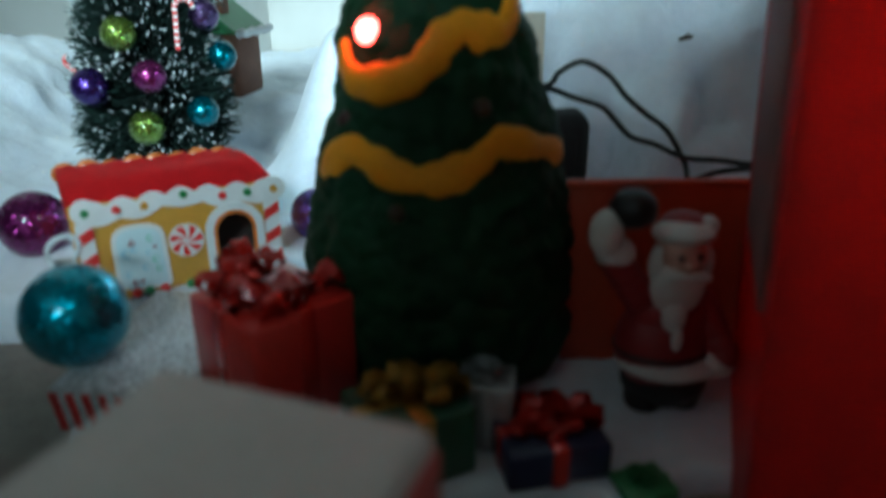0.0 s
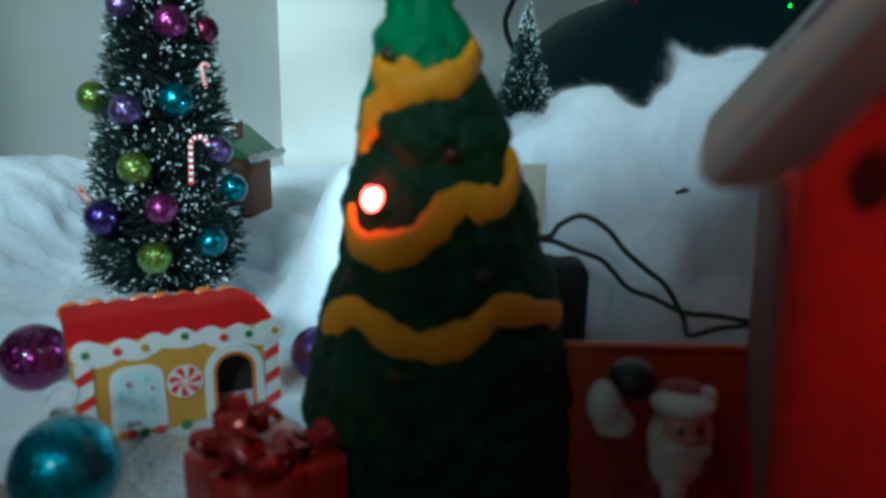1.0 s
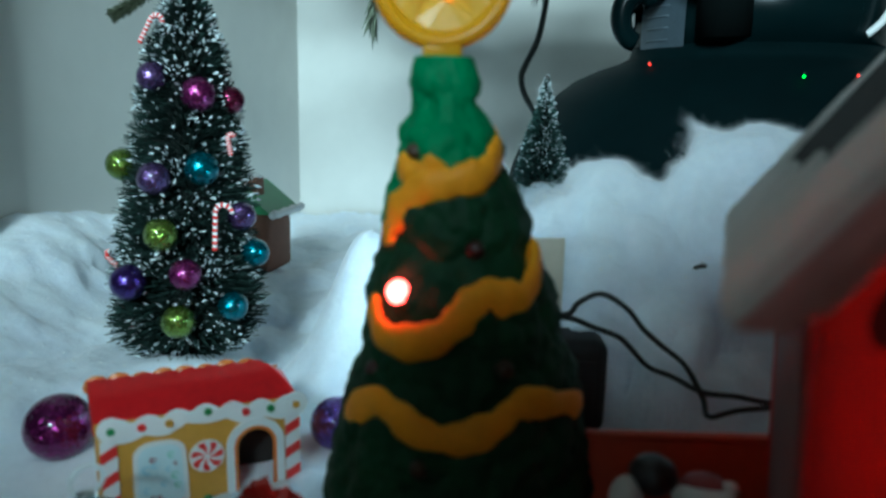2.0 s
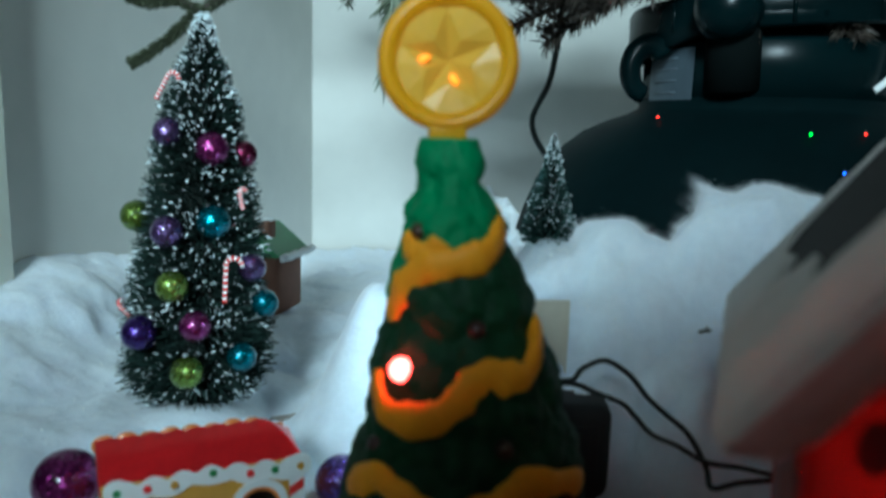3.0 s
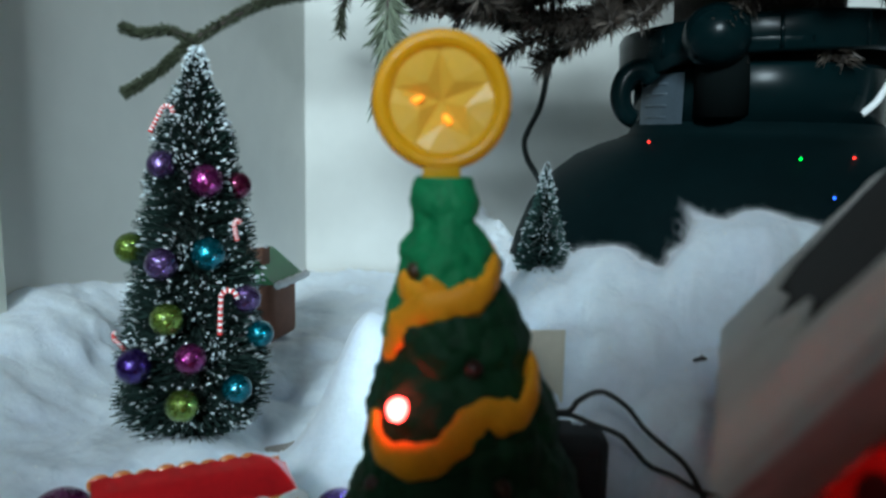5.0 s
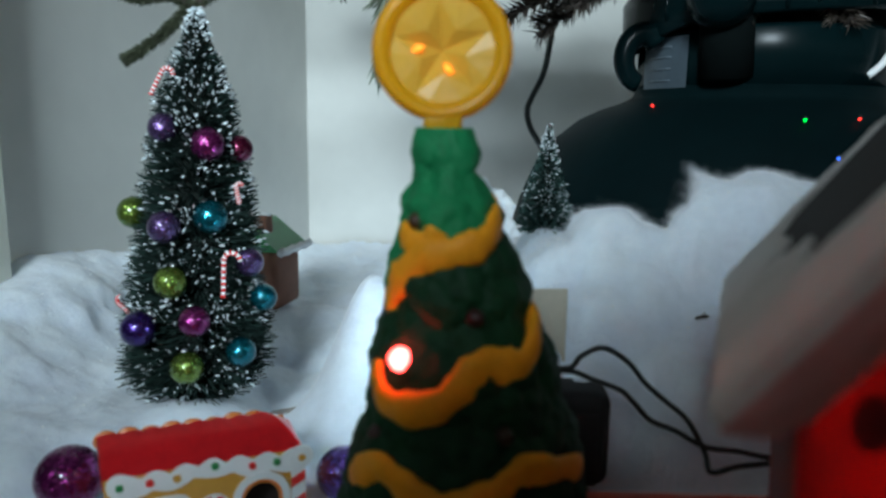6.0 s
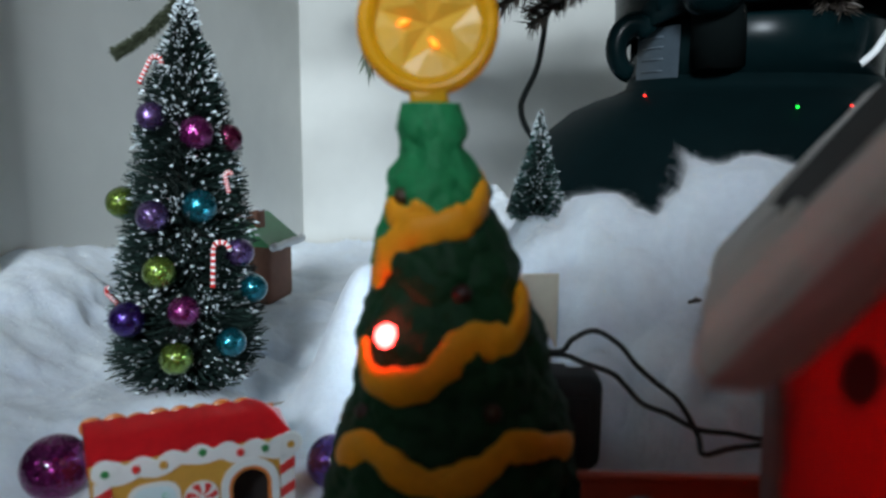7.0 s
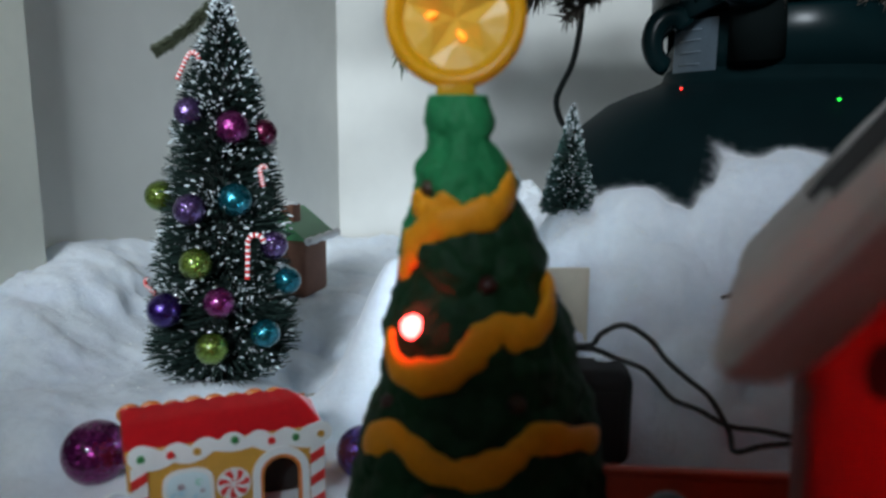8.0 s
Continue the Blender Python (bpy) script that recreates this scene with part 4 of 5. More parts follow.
    for u, v, r, m in ((0.0133, 0.0187, 0.0011, TIN_MAROON), (0.0191, 0.0197, 0.0013, TIN_MINT), (0.0113, 0.0152, 0.0018, TIN_BLUE), (0.0140, 0.0166, 0.0013, TIN_BLUE), (0.0201, 0.0120, 0.0014, TIN_MINT), (0.0207, 0.0084, 0.0012, TIN_MINT), (0.0127, 0.0046, 0.0011, TIN_MAROON), (0.0149, 0.0048, 0.0008, TIN_MAROON), (0.0110, 0.0078, 0.0012, TIN_BLUE), (0.0180, 0.0146, 0.0010, TIN_BLUE), (0.0203, 0.0164, 0.0007, TIN_MAROON), (0.0165, 0.0096, 0.0012, TIN_BLUE)):
        bm = bmesh.new()
        outer = [bm.verts.new((x, f - 0.0009, z)) for x, z in disc_outline(u, v, r, 14)]
        inner = [bm.verts.new((x, f - 0.0009, z)) for x, z in disc_outline(u + r * 0.2, v + r * 0.1, r * 0.5, 14)]
        for k in range(12 if m is not TIN_MAROON else 14):
            bm.faces.new((outer[k], outer[(k + 1) % 14], inner[(k + 1) % 14], inner[k]))
        part("sugar_mark", bm, m, window, "printed icing swirl", smooth=False)
    cx, cz, r = 0.0306, 0.0168, 0.0058
    mint = part("peppermint", slab(disc_outline(cx, cz, r, 28), 0.0007, Matrix.Translation((0, f, 0))), TIN_WHITE, t, "round red and white peppermint sweet", smooth=False)
    for k in range(7):
        a = 2 * math.pi * k / 7
        pts = [(cx + q * r * math.cos(a + d), cz + q * r * math.sin(a + d)) for q, d in ((0.12, 0.0), (0.55, -0.22), (0.9, -0.05), (0.93, 0.22), (0.85, 0.42), (0.5, 0.20))]
        part("swirl", slab(pts, 0.0010, Matrix.Translation((0, f, 0))), TIN_RED, mint, "red peppermint swirl", smooth=False)
    out, inn = arch(0.0370, 0.0572, 0.0, 0.0280, 16)[2:], arch(0.0398, 0.0544, 0.0, 0.0252, 16)[2:]
    ring = [(0.0572, 0.0)] + out + [(0.0370, 0.0), (0.0398, 0.0)] + inn[::-1] + [(0.0544, 0.0)]
    part("door_surround", slab(ring, 0.0008, Matrix.Translation((0, f, 0))), TIN_WHITE, t, "white icing round the doorway", smooth=False)
    ring = [(0.0544, 0.0)] + inn + [(0.0398, 0.0), (0.0410, 0.0)] + arch(0.0410, 0.0532, 0.0, 0.0238, 16)[2:][::-1] + [(0.0530, 0.0)]
    part("door_lining", slab(ring, 0.0005, Matrix.Translation((0, f, 0))), TIN_ORANGE, t, "orange inner edge of the doorway", smooth=False)
    part("doorstep", block(0.016, 0.006, 0.0030, (0.0520, -0.004, 0.0012), 0.0008), TIN_WHITE, t, "white snowy doorstep")
    for u, m in ((0.0125, TIN_RED), (0.0165, TIN_GREEN), (0.0095, TIN_GOLD), (0.0300, TIN_GREEN), (0.0215, TIN_RED)):
        part("shrub", ball(0.0017, (u, -0.0022, 0.0014), 10, 8, (1, 0.7, 1)), m, t, "tiny painted sweet along the base")
    return t


build_tin()


def striped_box():
    t = thing("striped_box", (-0.0510, 0.2310, -0.0220), "low white-topped box with red and white striped side", "box", turn=-10)
    lid = part("lid", block(0.036, 0.060, 0.013, (0, 0.0, 0.0072), 0.001), SPARKLE, t, "white sparkling snowy top")
    for k in range(8):
        x = -0.0172 + 0.0045 * k
        part("stripe", slab([(x, 0.0012), (x + 0.0020, 0.0012), (x + 0.0005, 0.0122), (x - 0.0015, 0.0122)], 0.0005, Matrix.Translation((0.001, -0.0301, 0))), TIN_RED, lid, "red slanting stripe", smooth=False)


striped_box()


# ---- presents ----
def present(name, at, size, turn, paper, ribbon, label, bow_r, loops=8, seed=1, lobes=((0, 0, 0),), flat=1.0):
    t = thing(name, at, label, "present", "presents round the light-up tree", turn)
    sx, sy, sz = size
    part("box", block(sx, sy, sz, (0, 0, sz / 2), min(size) * 0.05), paper, t)
    part("ribbon", block(sx + 0.0006, sx * 0.16, sz + 0.0006, (0, 0, sz / 2), 0.0002), ribbon, t)
    part("ribbon", block(sx * 0.16, sy + 0.0006, sz + 0.0009, (0, 0, sz / 2), 0.0002), ribbon, t)
    rng = random.Random(seed)
    turned = pose(0, 0, 0, 0, 0, -turn)
    for k in range(loops):
        a = 2 * math.pi * k * 0.381 + rng.uniform(-0.3, 0.3)
        reach, tall, wide = bow_r * rng.uniform(0.7, 1.1), bow_r * flat * rng.uniform(0.45, 1.1), bow_r * rng.uniform(0.16, 0.30)
        w = Vector((math.cos(a), math.sin(a), 0))
        s = w.cross(Vector((0, 0, 1)))
        start = Vector((0, 0, sz + 0.0004)) + turned @ Vector(lobes[k % len(lobes)])
        bm, rows = bmesh.new(), []
        lean, curl = rng.uniform(-0.5, 0.5), rng.uniform(0.75, 1.15)
        for j in range(15):
            q = j / 14
            ang = q * 2 * math.pi * curl
            p = start + w * reach * 0.5 * (1 - math.cos(ang)) + Vector((0, 0, tall * 0.55 * (math.sin(ang) * 0.75 + math.sin(ang * 0.5)))) + s * lean * reach * q * 0.5
            crimp = 1 + 0.25 * math.sin(q * 17 + seed + k)
            rows.append([bm.verts.new(p + s * wide * crimp * e + Vector((0, 0, bow_r * 0.05 * e * math.sin(q * 11 + k)))) for e in (-1, -0.35, 0.35, 1)])
        for ra, rb in zip(rows, rows[1:]):
            for i in range(3):
                bm.faces.new((ra[i], ra[i + 1], rb[i + 1], rb[i]))
        bmesh.ops.solidify(bm, geom=bm.faces[:], thickness=bow_r * 0.025)
        part("bow_loop", bm, ribbon, t, "curled ribbon loop")
    for at0 in lobes:
        part("bow_knot", ball(bow_r * 0.24, Vector((0, 0, sz + bow_r * 0.15)) + turned @ Vector(at0), 12, 8), ribbon, t)
    return t


present("present", (-0.0155, 0.2110, -0.0200), (0.031, 0.031, 0.034), 42, GIFT_RED, FOIL_RED, "red wrapped present with a curly red foil bow", 0.0098, 40, 2, ((-0.0105, 0.004, -0.0002), (0.0120, 0.001, -0.0022), (-0.001, -0.010, -0.0010), (-0.007, 0.010, 0.001)), 0.9)
present("present", (0.0190, 0.1840, -0.0210), (0.026, 0.022, 0.0190), 24, GIFT_GREEN, GIFT_GOLD, "small green present with a shiny gold bow", 0.0086, 26, 3, ((-0.004, 0.002, 0), (0.006, 0.001, 0)), 0.75)
present("present", (0.0390, 0.1925, -0.0210), (0.014, 0.012, 0.0190), -12, GIFT_SILVER, GIFT_SILVER, "small silver foil present with a silver bow", 0.0056, 14, 4, ((0, 0, 0),), 0.7)
present("present", (0.0530, 0.1830, -0.0210), (0.025, 0.020, 0.0100), 8, GIFT_NAVY, FOIL_RED, "navy present with a red bow", 0.0085, 22, 5, ((-0.003, 0.001, 0), (0.005, 0.002, 0)), 0.6)
present("present", (0.0735, 0.1715, -0.0250), (0.013, 0.011, 0.006), 15, TIN_GREEN, TIN_GREEN, "tiny green present with a green bow", 0.0036, 10, 6, ((0, 0, 0),), 0.8)


def cream_box():
    t = thing("gift_box", (-0.0080, 0.1080, -0.0210), "plain cream card gift box with a pink red edge", "gift box", turn=-24.5)
    part("carton", block(0.0470, 0.052, 0.0540, (-0.00175, 0.0, 0.0230), 0.0030, segs=3), CREAM_BOX, t)
    part("lid", block(0.0485, 0.0535, 0.0060, (-0.00175, 0.0, 0.0520), 0.0028, segs=3), CREAM_BOX, t, "cream lid with softly rounded corners")
    part("edge_band", block(0.0009, 0.050, 0.050, (0.0228, 0.0, 0.0270), 0.0003), PINK_EDGE, t, "pink red side")
    part("edge_band", block(0.0009, 0.050, 0.050, (-0.0263, 0.0, 0.0270), 0.0003), TEAL_EDGE, t, "dark teal side")


cream_box()


# ---- battery box, cables and card behind the tree ----
def battery_box():
    t = thing("battery_box", (0.0700, 0.3010, -0.0040), "black plastic battery box behind the light-up tree", "battery box", turn=-4)
    part("case", block(0.036, 0.022, 0.046, (0, 0, 0.023), 0.005, segs=4), BLACK, t)
    part("cover", block(0.026, 0.001, 0.034, (0, -0.0113, 0.022), 0.0004), BLACK, t, "black battery cover")


battery_box()


def cable(name, points, r, material, label):
    bm = tube(smooth_path(points, 8), r, 8)
    return tagged(link_bm(name, bm, material), label, "cable")


cable("cable", [(0.0480, 0.2860, 0.0470), (0.0600, 0.2870, 0.0525), (0.0705, 0.2870, 0.0535), (0.0740, 0.2865, 0.0578), (0.0817, 0.2860, 0.0612), (0.0900, 0.2830, 0.0570), (0.0955, 0.2800, 0.0505), (0.1022, 0.2780, 0.0448), (0.1090, 0.2740, 0.0395), (0.1146, 0.2700, 0.0295), (0.1140, 0.2620, 0.0262), (0.1240, 0.2610, 0.0290), (0.150, 0.262, 0.0310)], 0.00100, CABLE, "thin black cable looping from the light-up tree")
cable("cable", [(0.0480, 0.2870, 0.0450), (0.0600, 0.2880, 0.0505), (0.0705, 0.2875, 0.0520), (0.0790, 0.2860, 0.0492), (0.0880, 0.2830, 0.0465), (0.0925, 0.2815, 0.0425), (0.0984, 0.2800, 0.0366), (0.1060, 0.2760, 0.0345), (0.1146, 0.2705, 0.0312), (0.1250, 0.2680, 0.0308), (0.1350, 0.2650, 0.0300), (0.150, 0.264, 0.0300)], 0.00100, CABLE, "thin black cable beside its twin on the snow")


def beige_card():
    t = thing("card_tag", (0.0660, 0.3180, 0.0520), "small beige card tag stuck in the snow", "card", turn=4)
    part("card", block(0.017, 0.0012, 0.030, (0, 0, 0.008), 0.0003), CARD, t)


beige_card()


# ---- gingerbread cottage behind the brush tree ----
def cottage():
    t = thing("gingerbread_cottage", (-0.1035, 0.565, -0.0025), "little brown cottage ornament with snowy green roof in the snow", "ornament house", turn=-14)
    part("wall", block(0.044, 0.040, 0.045, (0, 0, 0.0295), 0.004), BROWN, t)
    bm = slab([(-0.026, 0.050), (0.026, 0.050), (0.001, 0.0695), (-0.006, 0.0695)], 0.048, Matrix.Translation((0, 0.024, 0)))
    part("roof", bm, TIN_GREEN, t, "green sloping roof", smooth=False)
    for sx in (-1, 1):
        pts = [(sx * 0.0275, -0.025 + 0.005 * k, 0.0500 + 0.0006 * math.sin(k * 2.1)) for k in range(11)]
        part("eave_snow", tube(pts, 0.0028, 8), TIN_WHITE, t, "white icing along the eave")
    chimney = part("chimney", block(0.0165, 0.012, 0.014, (0.003, -0.008, 0.0675), 0.0012), BROWN, t, "broad brown chimney")
    part("chimney_snow", ball(0.009, (0.003, -0.008, 0.0745), 16, 8, (1.05, 0.80, 0.26)), TIN_WHITE, chimney, "white snow on the chimney")


cottage()


# ---- figurine and the red backboard ----
def figurine():
    bm = bmesh.new()

    def blob(r, at, squash, slot):
        n0 = len(bm.faces)
        bmesh.ops.create_uvsphere(bm, u_segments=18, v_segments=12, radius=r, matrix=Matrix.Translation(at) @ Matrix.Diagonal((*squash, 1)))
        bm.faces.ensure_lookup_table()
        for f in bm.faces[n0:]:
            f.material_index = slot

    # slots: 0 red, 1 white, 2 black, 3 skin
    blob(0.0125, (0, 0, 0.019), (1.0, 0.8, 1.05), 0)
    blob(0.0100, (0.001, 0, 0.028), (1.1, 0.8, 0.8), 0)
    blob(0.0122, (0.002, -0.001, 0.0150), (1.18, 0.95, 0.30), 1)
    blob(0.0110, (0.002, 0.001, 0.0085), (1.05, 0.9, 0.75), 2)
    blob(0.0018, (-0.001, -0.0098, 0.0250), (0.8, 0.6, 1.8), 1)
    blob(0.0124, (0, 0, 0.0185), (1.04, 0.86, 0.18), 2)
    blob(0.0050, (-0.004, -0.001, 0.0040), (1.0, 1.1, 1.2), 2)
    blob(0.0050, (0.006, -0.001, 0.0040), (1.0, 1.1, 1.2), 2)
    blob(0.0066, (0.001, -0.002, 0.0435), (1.0, 0.95, 1.05), 3)
    blob(0.0070, (0.000, -0.0045, 0.0370), (1.0, 0.62, 1.15), 1)
    blob(0.0040, (-0.001, -0.0068, 0.0300), (0.8, 0.6, 1.3), 1)
    blob(0.0070, (0.0015, -0.0015, 0.0495), (1.12, 1.0, 0.34), 1)
    blob(0.0060, (0.0035, 0.003, 0.0500), (1.0, 0.95, 0.55), 0)
    blob(0.0014, (0.0005, -0.0088, 0.0432), (1.1, 0.8, 0.9), 3)
    for sx in (-1, 1):
        blob(0.0023, (0.0008 + sx * 0.0026, -0.0086, 0.0405), (1.4, 0.6, 0.6), 1)
        blob(0.0009, (0.001 + sx * 0.0024, -0.0078, 0.0455), (1, 0.6, 1), 2)
        blob(0.0030, (0.001 + sx * 0.0058, -0.003, 0.0420), (0.8, 0.8, 1.7), 1)
    blob(0.0024, (0.0085, 0.0, 0.0505), (1, 1, 1), 1)
    for k in range(5):
        blob(0.0042, (-0.008 - 0.0018 * k, -0.001, 0.0330 + 0.0028 * k), (1, 1, 1), 0)
    blob(0.0045, (-0.0150, -0.001, 0.0450), (1.1, 1.0, 0.9), 1)
    blob(0.0046, (-0.0180, -0.002, 0.0505), (0.9, 0.9, 1.3), 1)
    blob(0.0058, (-0.0115, -0.001, 0.0560), (1.0, 1.0, 0.85), 2)
    for k in range(5):
        blob(0.0042, (0.0085 + 0.0012 * k, -0.001 - 0.0014 * k, 0.0300 - 0.0030 * k), (1, 1, 1), 0)
    blob(0.0046, (0.0120, -0.006, 0.0160), (1.2, 1, 0.9), 1)
    ob = link_bm("figurine", bm, SUIT, PAINT_WHITE, PAINT_BLACK, SKIN)
    ob.matrix_basis = pose(0.0880, 0.2060, -0.0220, 0, 0, 4) @ Matrix.Diagonal((1.05, 1.05, 1.05, 1))
    tagged(ob, "painted red and white bearded figurine with one arm raised", "figurine")


figurine()


def backboard():
    t = thing("red_backboard", (0.0935, 0.2260, -0.0250), "upright orange red panel behind the figurine", "panel", turn=-3)
    part("panel", block(0.056, 0.0022, 0.0606, (0, 0, 0.0303), 0.0006), PANEL_RED, t)
    part("panel_rim", block(0.058, 0.0034, 0.0022, (0, 0, 0.0614), 0.0006), PANEL_RED, t, "thicker top rim")
    part("foot", block(0.052, 0.014, 0.0020, (0, -0.0085, 0.0010), 0.0004), PANEL_RED, t)


backboard()


# ---- red light-up house ----
def red_house():
    t = thing("light_up_house", (0.0772, 0.1437, -0.0250), "red translucent plastic light-up house with a snowy roof", "toy house", turn=-23)
    W, D, E, PITCH = 0.060, 0.085, 0.0945 + 0.025, math.tan(radians(53))
    R = E + W / 2 * PITCH
    front = Matrix.Translation((0, 0.002, 0))
    LEAN = 0.048

    def leaning(bm, sign):
        for v in bm.verts:
            v.co.x += sign * (E - v.co.z) * LEAN
        return bm

    body = [(E * LEAN, 0), (W - E * LEAN, 0), (W, E), (W, E + 0.0036), (W / 2, R + 0.0044), (0, E + 0.0036), (0, E)]
    gable = part("front_wall", slab(body, 0.002, front), RED_PLASTIC, t, "red translucent gable wall", smooth=False)
    part("back_wall", slab(body, 0.002, Matrix.Translation((0, D, 0))), RED_PLASTIC, t, smooth=False)
    for x, sign in ((0.0012, 1), (W - 0.0012, -1)):
        part("side_wall", leaning(block(0.002, D - 0.005, E, (x, D / 2, E / 2)), sign), RED_PLASTIC, t, smooth=False)
    # raised grey strip imitates the snow's glossy reflection in the side wall
    part("side_reflection", leaning(block(0.0016, D * 0.62, E - 0.060, (-0.0003, D * 0.40, 0.060 + (E - 0.060) / 2), 0.0006), 1), GREY_REFLECTION, t, "grey strip for the reflected snow on the side wall")
    oval = [(0.0092 + 0.0026 * math.cos(a), E + 0.0018 + 0.0044 * math.sin(a)) for a in [math.pi * 2 * k / 20 for k in range(20)]]
    part("oval_window", slab(oval, 0.0006, Matrix.Translation((0, -0.0001, 0))), RED_DEEP, gable, "small deep red oval window", smooth=False)
    part("floor_plate", block(W - 0.021, D - 0.006, 0.002, (W / 2, D / 2, 0.001)), BLACK, t, smooth=False)
    F0, F1 = -0.0095, D + 0.0080
    # height of the snow's edge up the slope, along the house: full over the gable, then drips over the bare roof
    EDGE_Y = (-0.0095, 0.0135, 0.0175, 0.0230, 0.0300, 0.0380, 0.0430, 0.0480, 0.0530, 0.0590, 0.0660, 0.0760, 0.0850, 0.0890, 0.0930)
    EDGE_X = (0.0300, 0.0300, 0.0100, -0.0016, 0.0016, 0.0032, -0.0004, -0.0056, -0.0016, 0.0002, -0.0004, -0.0010, 0.0030, 0.0120, 0.0240)
    THICK, UNDER = 0.0225, 0.0045
    for side in (0, 1):
        def at(x, y, z):
            return (x if side == 0 else W - x, y, E + z)
        # dark roof board, behind the moulded gable edge
        bm = bmesh.new()
        quad = [(-0.0075, -0.0075 * PITCH + THICK - 0.0028), (W / 2, W / 2 * PITCH + THICK - 0.0028), (W / 2, W / 2 * PITCH + UNDER), (-0.0075, -0.0075 * PITCH + UNDER + 0.006)]
        rows = [[bm.verts.new(at(x, y, z)) for x, z in quad] for y in (0.0105, F1 - 0.002)]
        for k in range(4):
            bm.faces.new((rows[0][k], rows[0][(k + 1) % 4], rows[1][(k + 1) % 4], rows[1][k]))
        bm.faces.new(rows[0][::-1])
        bm.faces.new(rows[1])
        part("roof_slope", bm, ROOF_GREY, t, "dark grey roof slope", smooth=False)
        # moulded snow: a thick slab over the eave and up the gable edge
        bm = bmesh.new()
        ny, nx, loops = 84, 20, []
        for j in range(ny + 1):
            q = j / ny
            y = F0 + (F1 - F0) * q
            soft = min(1.0, math.sqrt((j + 0.2) / 5), math.sqrt((ny - j + 0.2) / 4))
            top = float(np.interp(y, EDGE_Y, EDGE_X)) - 0.0002 + 0.0007 * noise.noise((y * 400, side, 3.0))
            tip = -0.0136 * (1.0 + 0.05 * noise.noise((y * 120, side, 2.0)) + 0.03 * noise.noise((y * 330, side, 6.0)))
            shut = 0.0014 * (1 - soft)
            loop = [at(0.0, y, UNDER - 0.001 + shut), at(-0.0050, y, 0.0008 + shut), at(tip + 0.0040, y, -0.0002 + shut), at(tip + 0.0014, y, 0.0003 + shut), at(tip + 0.0002, y, 0.0018 + shut), at(tip, y, 0.0034)]
            for i in range(nx + 1):
                s = i / nx
                x = tip + 0.0010 + (top - tip - 0.0010) * s
                fade = min(1.0, math.sqrt((top - x) / 0.0016 + 0.02)) if top < 0.029 else 1.0
                thick = THICK - 0.0032 * (1 - soft) - 0.0026 * (1 - fade) + 0.0007 * noise.noise((x * 160, y * 160, side)) + 0.0004 * noise.noise((x * 420, y * 420, side))
                loop.append(at(x, y, x * PITCH + thick))
            loop.append(at(top, y, max(top * PITCH + UNDER, 0.0012)))
            for i in range(1, 5):
                x = top * (1 - i / 5)
                loop.append(at(x, y, max(x * PITCH + UNDER, 0.0012)))
            loops.append([bm.verts.new(p) for p in loop])
        n = len(loops[0])
        for a, b in zip(loops, loops[1:]):
            for i in range(n):
                bm.faces.new((a[i], a[(i + 1) % n], b[(i + 1) % n], b[i]))
        bm.faces.new(loops[0][::-1])
        bm.faces.new(loops[-1])
        snow = part("roof_snow", bm, ROOF_SNOW, t, "thick white moulded snow over the eave")
        # this strip's colour carries the house's red glow along the gable
        edge = [(-0.0118, 0.0006), (-0.0050, 0.0010), (0.0, UNDER), (W / 2, W / 2 * PITCH + UNDER), (W / 2, W / 2 * PITCH + 0.0160), (0.0, 0.0160), (-0.0090, 0.0042)]
        if side:
            edge = [(W - x, z) for x, z in edge][::-1]
        part("gable_glow", slab([(x, E + z) for x, z in edge], 0.0012, Matrix.Translation((0, F0 + 0.0006, 0))), GABLE_GLOW, snow, "dusky red strip for the red glow on the roof snow's edge")
    for q in ((0.0046, 0.0075, E + 0.0032), (0.0034, 0.0080, E - 0.0012)):
        part("bulb", ball(0.0018, q, 12, 8, (1.1, 0.6, 0.8)), BULB_HOUSE, t, "small lit amber bulb inside")
    part("bulb", ball(0.0045, (0.024, 0.034, 0.108), 14, 10), BULB_INNER, t, "lit bulb deep inside the house")


red_house()

# ---- fir tree in its stand ----
SX, SY = 0.234, 0.525


